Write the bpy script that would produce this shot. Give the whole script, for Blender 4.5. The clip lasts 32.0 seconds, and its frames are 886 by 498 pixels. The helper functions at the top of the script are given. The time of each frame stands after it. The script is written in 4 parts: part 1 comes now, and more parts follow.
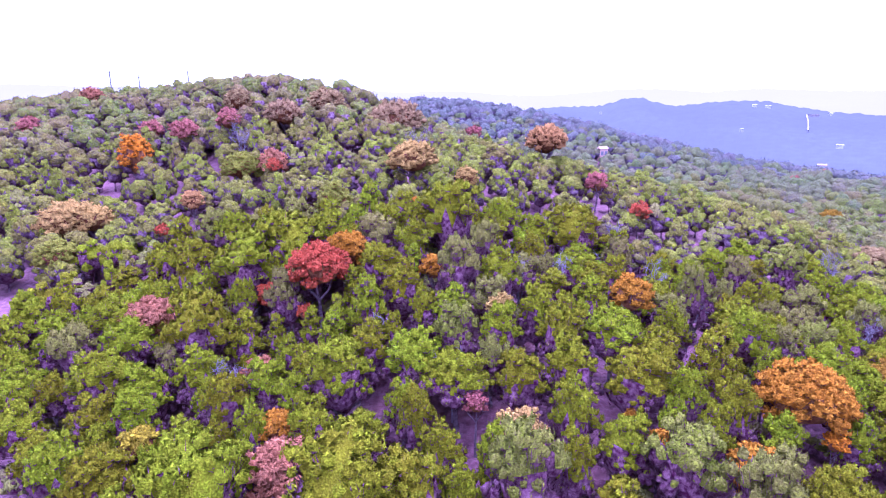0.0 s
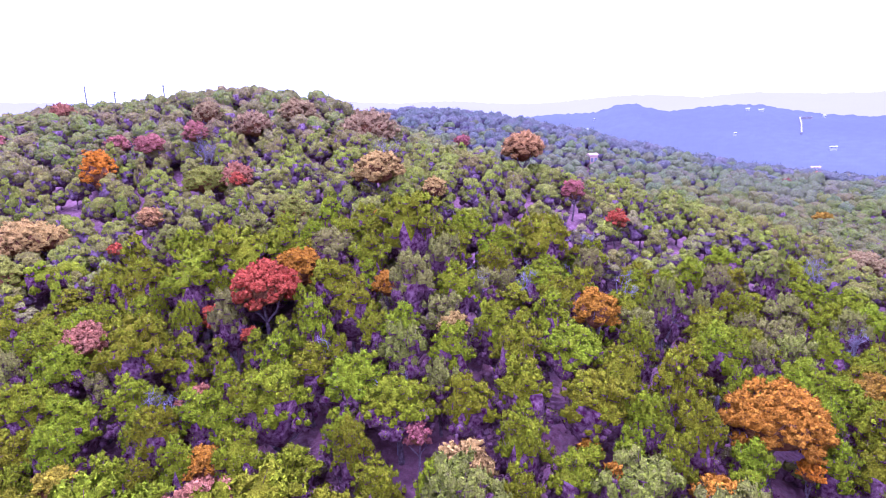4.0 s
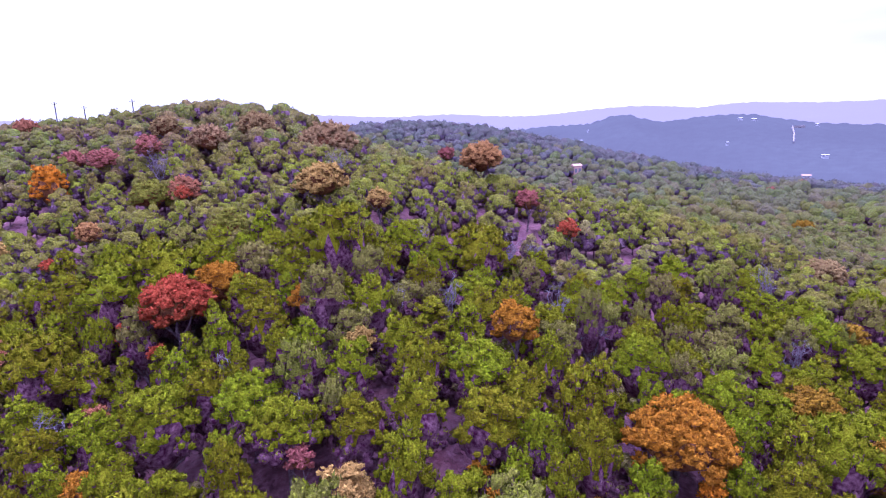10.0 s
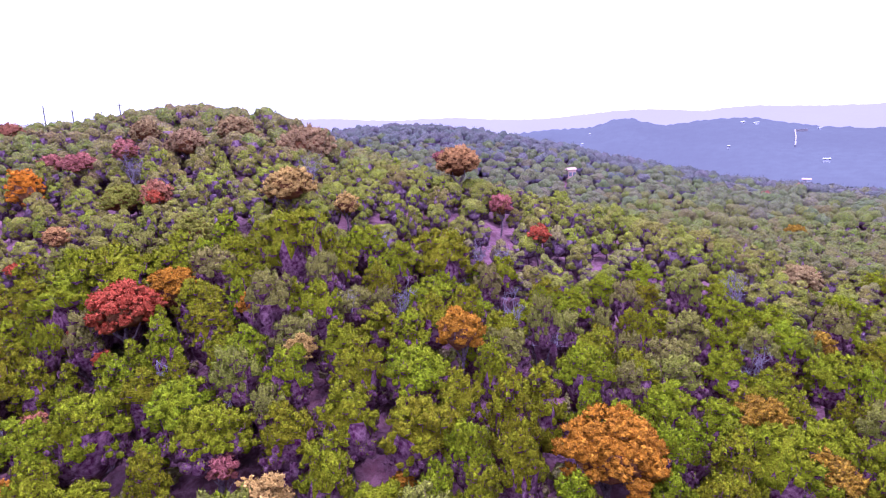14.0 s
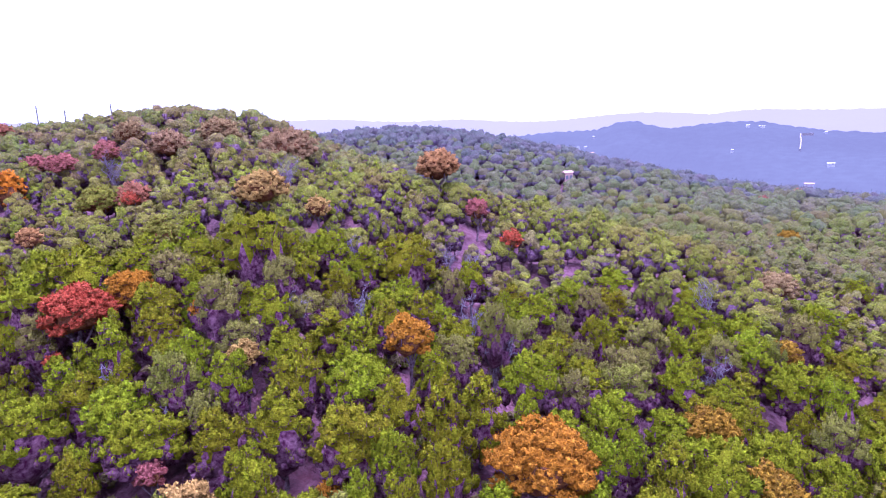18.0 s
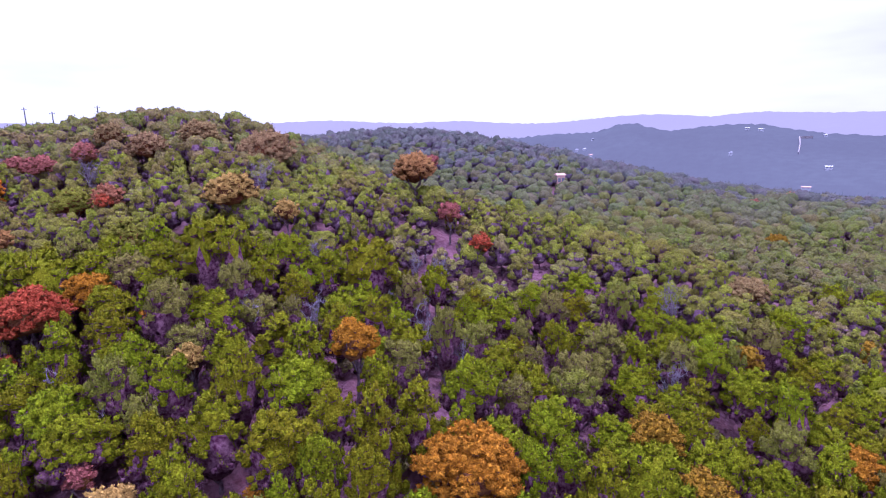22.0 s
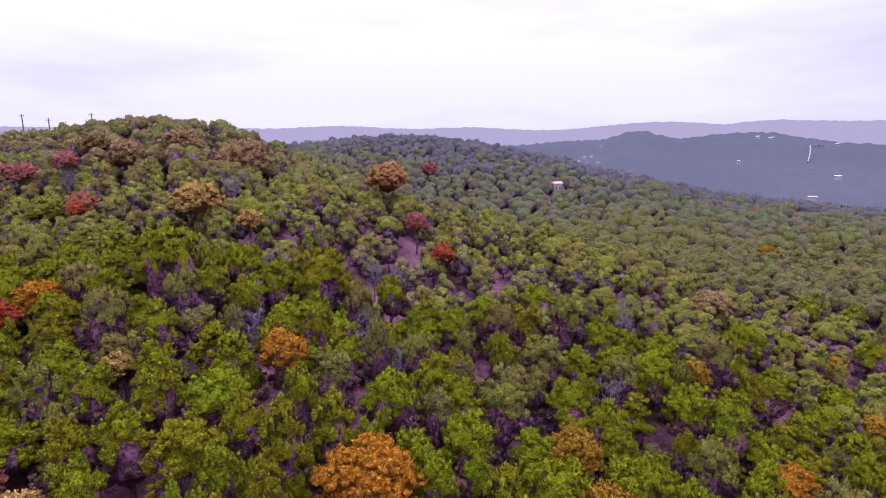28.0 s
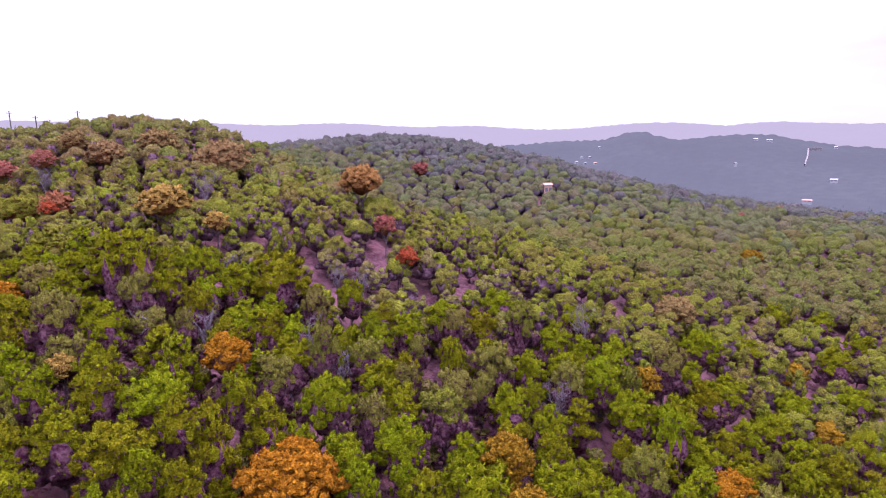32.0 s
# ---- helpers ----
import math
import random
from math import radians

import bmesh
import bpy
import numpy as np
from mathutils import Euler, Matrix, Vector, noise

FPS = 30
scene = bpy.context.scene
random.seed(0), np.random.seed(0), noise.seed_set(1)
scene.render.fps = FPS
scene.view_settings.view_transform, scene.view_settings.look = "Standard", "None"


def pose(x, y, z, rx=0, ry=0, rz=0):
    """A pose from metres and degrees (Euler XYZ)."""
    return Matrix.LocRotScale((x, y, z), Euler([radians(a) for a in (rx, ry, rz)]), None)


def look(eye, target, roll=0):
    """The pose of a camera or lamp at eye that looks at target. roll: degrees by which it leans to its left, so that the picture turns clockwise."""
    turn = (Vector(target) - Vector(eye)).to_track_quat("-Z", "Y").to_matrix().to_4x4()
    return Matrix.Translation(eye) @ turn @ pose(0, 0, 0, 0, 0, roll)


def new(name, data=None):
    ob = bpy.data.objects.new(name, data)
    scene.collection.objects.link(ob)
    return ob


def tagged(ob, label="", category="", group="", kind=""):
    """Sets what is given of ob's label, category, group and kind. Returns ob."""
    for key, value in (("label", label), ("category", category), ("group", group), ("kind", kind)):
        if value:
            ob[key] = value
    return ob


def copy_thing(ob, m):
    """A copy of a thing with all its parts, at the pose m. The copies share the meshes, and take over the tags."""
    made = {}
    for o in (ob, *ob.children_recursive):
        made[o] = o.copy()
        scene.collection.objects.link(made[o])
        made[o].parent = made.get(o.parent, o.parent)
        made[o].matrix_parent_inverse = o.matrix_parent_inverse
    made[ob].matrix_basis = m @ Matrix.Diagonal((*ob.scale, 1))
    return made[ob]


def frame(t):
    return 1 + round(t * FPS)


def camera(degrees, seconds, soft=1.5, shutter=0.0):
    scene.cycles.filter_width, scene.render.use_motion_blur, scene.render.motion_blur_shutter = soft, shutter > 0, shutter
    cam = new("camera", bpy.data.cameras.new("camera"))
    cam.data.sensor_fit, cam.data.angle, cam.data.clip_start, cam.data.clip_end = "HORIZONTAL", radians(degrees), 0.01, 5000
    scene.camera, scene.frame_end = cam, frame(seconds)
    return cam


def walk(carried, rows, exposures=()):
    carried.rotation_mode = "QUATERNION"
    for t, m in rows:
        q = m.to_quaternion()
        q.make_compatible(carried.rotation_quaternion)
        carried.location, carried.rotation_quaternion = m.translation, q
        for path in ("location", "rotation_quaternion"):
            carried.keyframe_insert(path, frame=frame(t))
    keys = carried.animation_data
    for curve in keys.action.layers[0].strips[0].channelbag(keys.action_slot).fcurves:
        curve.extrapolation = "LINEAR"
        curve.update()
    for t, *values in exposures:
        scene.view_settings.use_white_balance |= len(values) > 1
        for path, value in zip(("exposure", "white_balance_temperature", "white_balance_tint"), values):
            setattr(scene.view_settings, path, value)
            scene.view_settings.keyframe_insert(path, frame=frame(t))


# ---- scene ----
cam = camera(76.0, 32.0, soft=1.1)
PATH = [
    (0, (-7.98, -4.672, 30.966), (-7.982, -2.73, 30.49), -0.2),
    (1, (-7.047, -3.38, 30.885), (-7.05, -1.437, 30.411), -0.5),
    (2, (-5.847, -2.398, 30.898), (-5.849, -0.452, 30.436), -0.9),
    (3, (-4.475, -1.544, 30.759), (-4.472, 0.403, 30.299), -1.1),
    (3.5, (-3.744, -1.156, 30.72), (-3.744, 0.792, 30.268), -1.3),
    (5.5, (-0.773, -0.138, 30.509), (-0.772, 1.815, 30.078), -1.4),
    (6, (-0.02, 0.001, 30.5), (-0.021, 1.954, 30.071), -1.5),
    (7, (1.328, 0.346, 30.353), (1.328, 2.3, 29.927), -1.6),
    (8, (2.835, 0.688, 30.237), (2.833, 2.646, 29.826), -1.7),
    (9, (4.261, 0.916, 30.065), (4.255, 2.874, 29.655), -1.8),
    (10, (5.784, 1.193, 29.869), (5.783, 3.153, 29.469), -2.0),
    (11, (7.258, 1.389, 29.869), (7.252, 3.35, 29.477), -2.2),
    (12, (8.709, 1.539, 29.835), (8.702, 3.5, 29.444), -2.2),
    (13, (10.094, 1.692, 29.814), (10.081, 3.654, 29.424), -2.1),
    (14, (11.52, 1.817, 29.844), (11.503, 3.779, 29.456), -2.0),
    (14.5, (12.233, 1.88, 29.854), (12.212, 3.842, 29.467), -2.1),
    (16.5, (15.002, 2.06, 30.054), (14.976, 4.023, 29.672), -1.8),
    (17, (15.656, 2.112, 30.067), (15.622, 4.075, 29.686), -1.7),
    (18, (17.032, 2.198, 30.116), (16.994, 4.16, 29.733), -1.6),
    (19, (18.353, 2.215, 30.175), (18.313, 4.177, 29.793), -1.5),
    (20, (19.697, 2.223, 30.262), (19.659, 4.185, 29.876), -1.4),
    (21, (21.026, 2.29, 30.26), (20.987, 4.253, 29.879), -1.4),
    (22, (22.372, 2.171, 30.368), (22.327, 4.134, 29.99), -1.4),
    (23, (23.679, 2.16, 30.412), (23.621, 4.123, 30.036), -1.3),
    (24, (25.02, 2.116, 30.508), (24.958, 4.079, 30.135), -1.5),
    (25, (26.546, 2.005, 30.632), (26.481, 3.971, 30.268), -1.4),
    (25.5, (27.265, 1.934, 30.67), (27.196, 3.9, 30.309), -1.2),
    (27.5, (29.977, 1.723, 30.993), (29.895, 3.69, 30.638), -1.0),
    (28, (30.611, 1.742, 31.103), (30.525, 3.708, 30.745), -1.0),
    (29, (32.126, 1.636, 31.308), (32.038, 3.602, 30.951), -1.0),
    (30, (33.572, 1.511, 31.495), (33.48, 3.476, 31.138), -0.8),
    (31, (35.17, 1.286, 31.745), (35.079, 3.251, 31.387), -0.7),
    (32, (36.696, 1.065, 32.17), (36.606, 3.029, 31.806), -0.4),
]
EXPOSURES = [(0.0, 1.28, 4590, 62), (5.5, 0.96, 4690, 58), (8.0, 0.55, 4840, 55), (9.0, 0.92, 5040, 53), (10.0, 0.57, 4940, 53), (11.0, 0.53, 4990, 53),
             (13.0, 0.86, 5040, 53), (17.0, 0.88, 4940, 53), (20.0, 1.0, 4790, 58), (22.0, 0.4, 5070, 47), (25.0, 0.1, 5470, 43), (28.0, 0.08, 5620, 41),
             (29.0, 0.36, 5820, 40), (30.0, 0.22, 5670, 41), (31.0, 0.12, 5620, 41), (32.0, 0.42, 5920, 39)]
walk(cam, [(t, look(eye, target, roll)) for t, eye, target, roll in PATH], EXPOSURES)

# ---------------------------------------------------------------- sky and sun
SUN_UP, SUN_TURN = 68.0, 40.0
world = bpy.data.worlds.new("overcast_sky")
scene.world = world
world.use_nodes = True
wn, wl = world.node_tree.nodes, world.node_tree.links
wn.clear()
w_out = wn.new("ShaderNodeOutputWorld")
w_bg = wn.new("ShaderNodeBackground")
w_sky = wn.new("ShaderNodeTexSky")
w_sky.sky_type = "NISHITA"
w_sky.sun_disc = False
w_sky.sun_elevation, w_sky.sun_rotation = radians(SUN_UP), radians(SUN_TURN)
w_scale = wn.new("ShaderNodeVectorMath")
w_scale.operation = "SCALE"
w_scale.inputs["Scale"].default_value = 0.1
w_co = wn.new("ShaderNodeTexCoord")
w_map = wn.new("ShaderNodeMapping")
w_map.inputs["Scale"].default_value = (1.0, 1.0, 5.0)
w_noise = wn.new("ShaderNodeTexNoise")
w_noise.inputs["Scale"].default_value = 1.2
w_noise.inputs["Detail"].default_value = 5.0
w_noise.inputs["Roughness"].default_value = 0.55
w_ramp = wn.new("ShaderNodeValToRGB")
w_ramp.color_ramp.elements[0].position, w_ramp.color_ramp.elements[0].color = 0.34, (1.34, 1.37, 1.56, 1)
w_ramp.color_ramp.elements[1].position, w_ramp.color_ramp.elements[1].color = 0.58, (1.90, 1.97, 2.05, 1)
w_mix = wn.new("ShaderNodeMix")
w_mix.data_type = "RGBA"
w_mix.inputs["Factor"].default_value = 0.88
wl.new(w_co.outputs["Generated"], w_map.inputs["Vector"])
wl.new(w_map.outputs["Vector"], w_noise.inputs["Vector"])
w_east = wn.new("ShaderNodeMapRange")  # the cloud is thicker towards the east
w_east.inputs["From Min"].default_value, w_east.inputs["From Max"].default_value = -0.15, 0.45
w_east.inputs["To Min"].default_value, w_east.inputs["To Max"].default_value = 0.05, -0.10
w_dir = wn.new("ShaderNodeSeparateXYZ")
w_thick = wn.new("ShaderNodeMath")
wl.new(w_co.outputs["Generated"], w_dir.inputs["Vector"])
wl.new(w_dir.outputs["X"], w_east.inputs["Value"])
wl.new(w_noise.outputs["Fac"], w_thick.inputs[0])
wl.new(w_east.outputs["Result"], w_thick.inputs[1])
wl.new(w_thick.outputs["Value"], w_ramp.inputs["Fac"])
wl.new(w_sky.outputs["Color"], w_scale.inputs[0])
wl.new(w_scale.outputs["Vector"], w_mix.inputs["A"])
wl.new(w_ramp.outputs["Color"], w_mix.inputs["B"])
w_sep = wn.new("ShaderNodeSeparateXYZ")
w_zen = wn.new("ShaderNodeMapRange")  # an overcast sky is several times brighter overhead than at the horizon
w_zen.inputs["From Min"].default_value, w_zen.inputs["From Max"].default_value = 0.0, 1.0
w_zen.inputs["To Min"].default_value, w_zen.inputs["To Max"].default_value = 0.48, 3.5
wl.new(w_co.outputs["Generated"], w_sep.inputs["Vector"])
w_sq = wn.new("ShaderNodeMath")
w_sq.operation = "MULTIPLY"
wl.new(w_sep.outputs["Z"], w_sq.inputs[0])
wl.new(w_sep.outputs["Z"], w_sq.inputs[1])
wl.new(w_sq.outputs["Value"], w_zen.inputs["Value"])
wl.new(w_zen.outputs["Result"], w_bg.inputs["Strength"])
wl.new(w_mix.outputs["Result"], w_bg.inputs["Color"])
wl.new(w_bg.outputs["Background"], w_out.inputs["Surface"])

sun = new("sun", bpy.data.lights.new("sun", "SUN"))
sun.data.energy, sun.data.angle, sun.data.color = 2.4, radians(16), (1.0, 0.95, 0.80)
sun.matrix_world = pose(0, 0, 300, 90 - SUN_UP, 0, 180 - SUN_TURN)


# ---------------------------------------------------------------- materials
def material(name):
    m = bpy.data.materials.new(name)
    m.use_nodes = True
    n, l = m.node_tree.nodes, m.node_tree.links
    return m, n, l, n["Principled BSDF"]


def rgb_mix(n, l, fac, a, b, mode="MIX"):
    """A colour mix of sockets or plain colours."""
    mix = n.new("ShaderNodeMix")
    mix.data_type, mix.blend_type = "RGBA", mode
    for socket, value in ((mix.inputs["Factor"], fac), (mix.inputs["A"], a), (mix.inputs["B"], b)):
        if isinstance(value, (int, float)):
            socket.default_value = value
        elif isinstance(value, tuple):
            socket.default_value = (*value, 1)
        else:
            l.new(value, socket)
    return mix.outputs["Result"]


def noise_fac(n, l, scale, detail=3.0, low=0.35, high=0.65, world_space=True):
    tex = n.new("ShaderNodeTexNoise")
    tex.inputs["Scale"].default_value, tex.inputs["Detail"].default_value = scale, detail
    if world_space:
        geo = n.new("ShaderNodeNewGeometry")
        l.new(geo.outputs["Position"], tex.inputs["Vector"])
    r = n.new("ShaderNodeMapRange")
    r.inputs["From Min"].default_value, r.inputs["From Max"].default_value = low, high
    l.new(tex.outputs["Fac"], r.inputs["Value"])
    return r.outputs["Result"]


def foliage(name, dull, fresh, tip, joined=False, rough=0.6, gap_shade=(0.033, 0.019, 0.017), grain=4.5, shade_share=0.45):
    """Leaves: two tones by tree, a third by leaf or spray, shade between sprays darkened into the colour, and relief.
    """
    m, n, l, p = material(name)
    if joined:
        a = n.new("ShaderNodeAttribute")
        a.attribute_name = "tint"
        tree = a.outputs["Fac"]
    else:
        tree = n.new("ShaderNodeObjectInfo").outputs["Random"]
    leaf = n.new("ShaderNodeNewGeometry").outputs["Random Per Island"]
    col = rgb_mix(n, l, tree, dull, fresh)
    power = n.new("ShaderNodeMath")
    power.operation = "POWER"
    l.new(leaf, power.inputs[0])
    power.inputs[1].default_value = 1.8
    less = n.new("ShaderNodeMath")
    less.operation = "MULTIPLY"
    l.new(power.outputs[0], less.inputs[0])
    less.inputs[1].default_value = 0.42
    col = rgb_mix(n, l, less.outputs[0], col, tip)
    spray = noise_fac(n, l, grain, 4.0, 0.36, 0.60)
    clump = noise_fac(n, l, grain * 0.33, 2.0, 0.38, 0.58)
    # low relief is coloured darker, as shade between sprays and clumps
    col = rgb_mix(n, l, spray, rgb_mix(n, l, shade_share, col, gap_shade), col)
    col = rgb_mix(n, l, clump, rgb_mix(n, l, shade_share * 0.45, col, gap_shade), col)
    patch = noise_fac(n, l, 0.5, 2.0)
    col = rgb_mix(n, l, patch, col, rgb_mix(n, l, 0.35, col, dull))
    l.new(col, p.inputs["Base Color"])
    bump = n.new("ShaderNodeBump")
    bump.inputs["Strength"].default_value, bump.inputs["Distance"].default_value = 1.0, 1.3 / grain
    l.new(spray, bump.inputs["Height"])
    l.new(bump.outputs["Normal"], p.inputs["Normal"])
    p.inputs["Roughness"].default_value = rough
    p.inputs["Specular IOR Level"].default_value = 0.015
    return m


def twiggy(name, dark, pale, scale=2.5):
    """Bark, dead twigs and the bare inside of crowns."""
    m, n, l, p = material(name)
    f = noise_fac(n, l, scale, 4.0)
    f2 = noise_fac(n, l, scale * 7, 2.0)
    col = rgb_mix(n, l, f, dark, pale)
    col = rgb_mix(n, l, f2, col, rgb_mix(n, l, 0.45, col, dark))
    l.new(col, p.inputs["Base Color"])
    bump = n.new("ShaderNodeBump")
    bump.inputs["Strength"].default_value, bump.inputs["Distance"].default_value = 0.7, 0.1
    l.new(f2, bump.inputs["Height"])
    l.new(bump.outputs["Normal"], p.inputs["Normal"])
    p.inputs["Roughness"].default_value = 0.9
    p.inputs["Specular IOR Level"].default_value = 0.05
    return m


def plain(name, colour, rough=0.8, spread=0.25, scale=1.0):
    m, n, l, p = material(name)
    f = noise_fac(n, l, scale, 3.0)
    dark = tuple(c * (1 - spread) for c in colour)
    l.new(rgb_mix(n, l, f, dark, colour), p.inputs["Base Color"])
    p.inputs["Roughness"].default_value = rough
    return m


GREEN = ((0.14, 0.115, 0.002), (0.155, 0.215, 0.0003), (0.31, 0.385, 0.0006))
LEAF = foliage("juniper_leaves", *GREEN, grain=5.5, shade_share=0.48, gap_shade=(0.055, 0.040, 0.006))
LEAF_DULL = foliage("dusty_juniper_leaves", (0.155, 0.125, 0.028), (0.14, 0.165, 0.006), (0.235, 0.245, 0.022), grain=5.5, shade_share=0.45, gap_shade=(0.075, 0.045, 0.035))
WOODS = foliage("woods_leaves", (0.138, 0.11, 0.004), (0.158, 0.20, 0.001), (0.29, 0.335, 0.002), joined=True, grain=5.0, shade_share=0.48, gap_shade=(0.042, 0.038, 0.006))
GREY = foliage("greyish_woods_leaves", (0.165, 0.12, 0.05), (0.135, 0.155, 0.008), (0.225, 0.23, 0.028), joined=True, grain=3.6, gap_shade=(0.10, 0.052, 0.075), shade_share=0.4)
# Distance haze is put into these slope, hill and valley leaf colours.
SLOPE = foliage("oak_slope_leaves", (0.16, 0.10, 0.034), (0.102, 0.142, 0.008), (0.175, 0.195, 0.018), joined=True, grain=2.6, gap_shade=(0.068, 0.036, 0.075), shade_share=0.42)
LOWER = foliage("lower_slope_leaves", (0.115, 0.088, 0.028), (0.088, 0.122, 0.007), (0.145, 0.165, 0.014), joined=True, grain=2.4, gap_shade=(0.056, 0.036, 0.06), shade_share=0.42)
HALF_HAZY = foliage("half_hazed_slope_leaves", (0.11, 0.09, 0.045), (0.078, 0.11, 0.02), (0.12, 0.14, 0.034), joined=True, grain=2.0, gap_shade=(0.065, 0.048, 0.085), shade_share=0.4)
HAZY = foliage("hazy_hill_leaves", (0.105, 0.085, 0.085), (0.07, 0.09, 0.058), (0.10, 0.11, 0.075), joined=True, grain=1.6, gap_shade=(0.06, 0.052, 0.10), shade_share=0.4)
VALLEY = foliage("hazed_valley_leaves", (0.08, 0.096, 0.118), (0.072, 0.107, 0.10), (0.10, 0.118, 0.125), joined=True, grain=1.2, gap_shade=(0.066, 0.072, 0.115), shade_share=0.35)
SLOPE_GREEN = foliage("hazed_slope_leaves", (0.14, 0.105, 0.022), (0.142, 0.18, 0.002), (0.255, 0.28, 0.006), joined=True, grain=3.6, gap_shade=(0.07, 0.04, 0.05), shade_share=0.42)
# Grey twigs of the slope and far woods, with lilac-blue haze in their colour.
CORE_MID = twiggy("lilac_twigs_hazed", (0.052, 0.018, 0.042), (0.185, 0.115, 0.145), 1.8)
CORE_FAR = twiggy("hazed_far_twigs", (0.072, 0.050, 0.080), (0.122, 0.094, 0.126), 0.6)
# Bare inner twigs; the dark purple also stands for shade within the crowns.
CORE = twiggy("inner_twigs_and_shade", (0.042, 0.006, 0.024), (0.20, 0.10, 0.13), 2.6)
TURNED = twiggy("withered_leaves_and_twigs", (0.085, 0.025, 0.016), (0.22, 0.10, 0.03), 2.2)
BARK = twiggy("grey_bark", (0.076, 0.043, 0.058), (0.208, 0.148, 0.170), 3.0)
PALE = twiggy("weathered_twigs", (0.12, 0.09, 0.12), (0.24, 0.2, 0.235), 3.0)
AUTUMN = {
    "bright_orange": foliage("bright_orange_leaves", (0.526, 0.140, 0.003), (0.549, 0.179, 0.004), (0.560, 0.235, 0.011), gap_shade=(0.10, 0.035, 0.01)),
    "orange": foliage("orange_leaves", (0.372, 0.138, 0.006), (0.408, 0.168, 0.007), (0.456, 0.228, 0.019), gap_shade=(0.10, 0.035, 0.01)),
    "red": foliage("red_leaves", (0.378, 0.057, 0.024), (0.419, 0.074, 0.032), (0.446, 0.135, 0.061), gap_shade=(0.10, 0.035, 0.01)),
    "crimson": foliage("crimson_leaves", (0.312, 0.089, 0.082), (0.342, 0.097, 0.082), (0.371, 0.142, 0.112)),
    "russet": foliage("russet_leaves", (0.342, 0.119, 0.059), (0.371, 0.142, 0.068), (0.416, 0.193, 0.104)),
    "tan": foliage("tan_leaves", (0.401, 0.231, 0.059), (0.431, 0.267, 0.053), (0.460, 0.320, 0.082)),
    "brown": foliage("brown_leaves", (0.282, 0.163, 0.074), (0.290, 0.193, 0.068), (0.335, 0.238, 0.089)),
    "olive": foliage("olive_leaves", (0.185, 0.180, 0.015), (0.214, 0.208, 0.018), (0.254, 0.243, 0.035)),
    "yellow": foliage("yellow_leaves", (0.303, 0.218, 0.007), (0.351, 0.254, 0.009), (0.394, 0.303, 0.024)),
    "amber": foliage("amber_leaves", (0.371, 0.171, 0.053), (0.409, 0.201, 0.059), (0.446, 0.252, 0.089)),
    "hazed_red": foliage("hazed_red_leaves", (0.342, 0.104, 0.082), (0.386, 0.127, 0.097), (0.416, 0.178, 0.134)),
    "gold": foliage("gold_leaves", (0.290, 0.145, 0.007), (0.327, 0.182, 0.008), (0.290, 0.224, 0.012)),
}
TRUE_WORDS = {
    "bright_orange": "bright orange oak in full autumn colour on the slope",
    "orange": "rounded oak with rusty orange autumn leaves among junipers",
    "red": "rounded red oak with bright red autumn leaves",
    "crimson": "small dusky crimson autumn tree among green junipers",
    "russet": "russet brown oak with thinning autumn leaves",
    "tan": "pale tan oak with drying leaves among junipers",
    "brown": "wide brownish oak on the upper hillside",
    "olive": "yellowish olive green oak above darker junipers",
    "yellow": "small bright yellow autumn tree among junipers",
    "amber": "amber brown oak rising above the slope woods",
    "hazed_red": "small red oak paled by haze below the hill crest",
    "gold": "golden yellow and green oak turning colour",
}

# ground: leaf litter, dry soil and pale stones
GROUND, gn, gl, gp = material("leaf_litter_ground")
g_a, g_b, g_c = noise_fac(gn, gl, 0.12, 4.0), noise_fac(gn, gl, 1.3, 5.0), noise_fac(gn, gl, 9.0, 3.0)
g_col = rgb_mix(gn, gl, g_a, (0.05, 0.009, 0.02), (0.11, 0.026, 0.045))
g_col = rgb_mix(gn, gl, g_b, g_col, (0.15, 0.055, 0.08))
g_col = rgb_mix(gn, gl, g_c, g_col, rgb_mix(gn, gl, 0.5, g_col, (0.055, 0.028, 0.033)))
gl.new(g_col, gp.inputs["Base Color"])
gp.inputs["Roughness"].default_value = 0.95
g_bump = gn.new("ShaderNodeBump")
g_bump.inputs["Strength"].default_value, g_bump.inputs["Distance"].default_value = 0.8, 0.15
gl.new(g_b, g_bump.inputs["Height"])
gl.new(g_bump.outputs["Normal"], gp.inputs["Normal"])


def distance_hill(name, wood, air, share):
    """A far wooded ridge; the bright air's haze is mixed in as a glow."""
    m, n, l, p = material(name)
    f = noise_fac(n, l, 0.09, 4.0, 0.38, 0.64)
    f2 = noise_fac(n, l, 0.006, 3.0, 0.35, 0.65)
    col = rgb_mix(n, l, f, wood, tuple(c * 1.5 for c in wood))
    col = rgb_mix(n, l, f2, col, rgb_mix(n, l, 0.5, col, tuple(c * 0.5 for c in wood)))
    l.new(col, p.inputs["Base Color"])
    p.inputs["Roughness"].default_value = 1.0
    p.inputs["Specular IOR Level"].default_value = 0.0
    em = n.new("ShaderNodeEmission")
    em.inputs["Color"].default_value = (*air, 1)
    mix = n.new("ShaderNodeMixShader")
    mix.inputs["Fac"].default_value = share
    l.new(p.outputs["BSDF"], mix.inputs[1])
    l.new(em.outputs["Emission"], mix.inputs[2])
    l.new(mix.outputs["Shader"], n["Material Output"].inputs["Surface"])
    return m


HILL_NEAR = distance_hill("hazed_wooded_hill", (0.025, 0.033, 0.03), (0.235, 0.238, 0.308), 0.62)
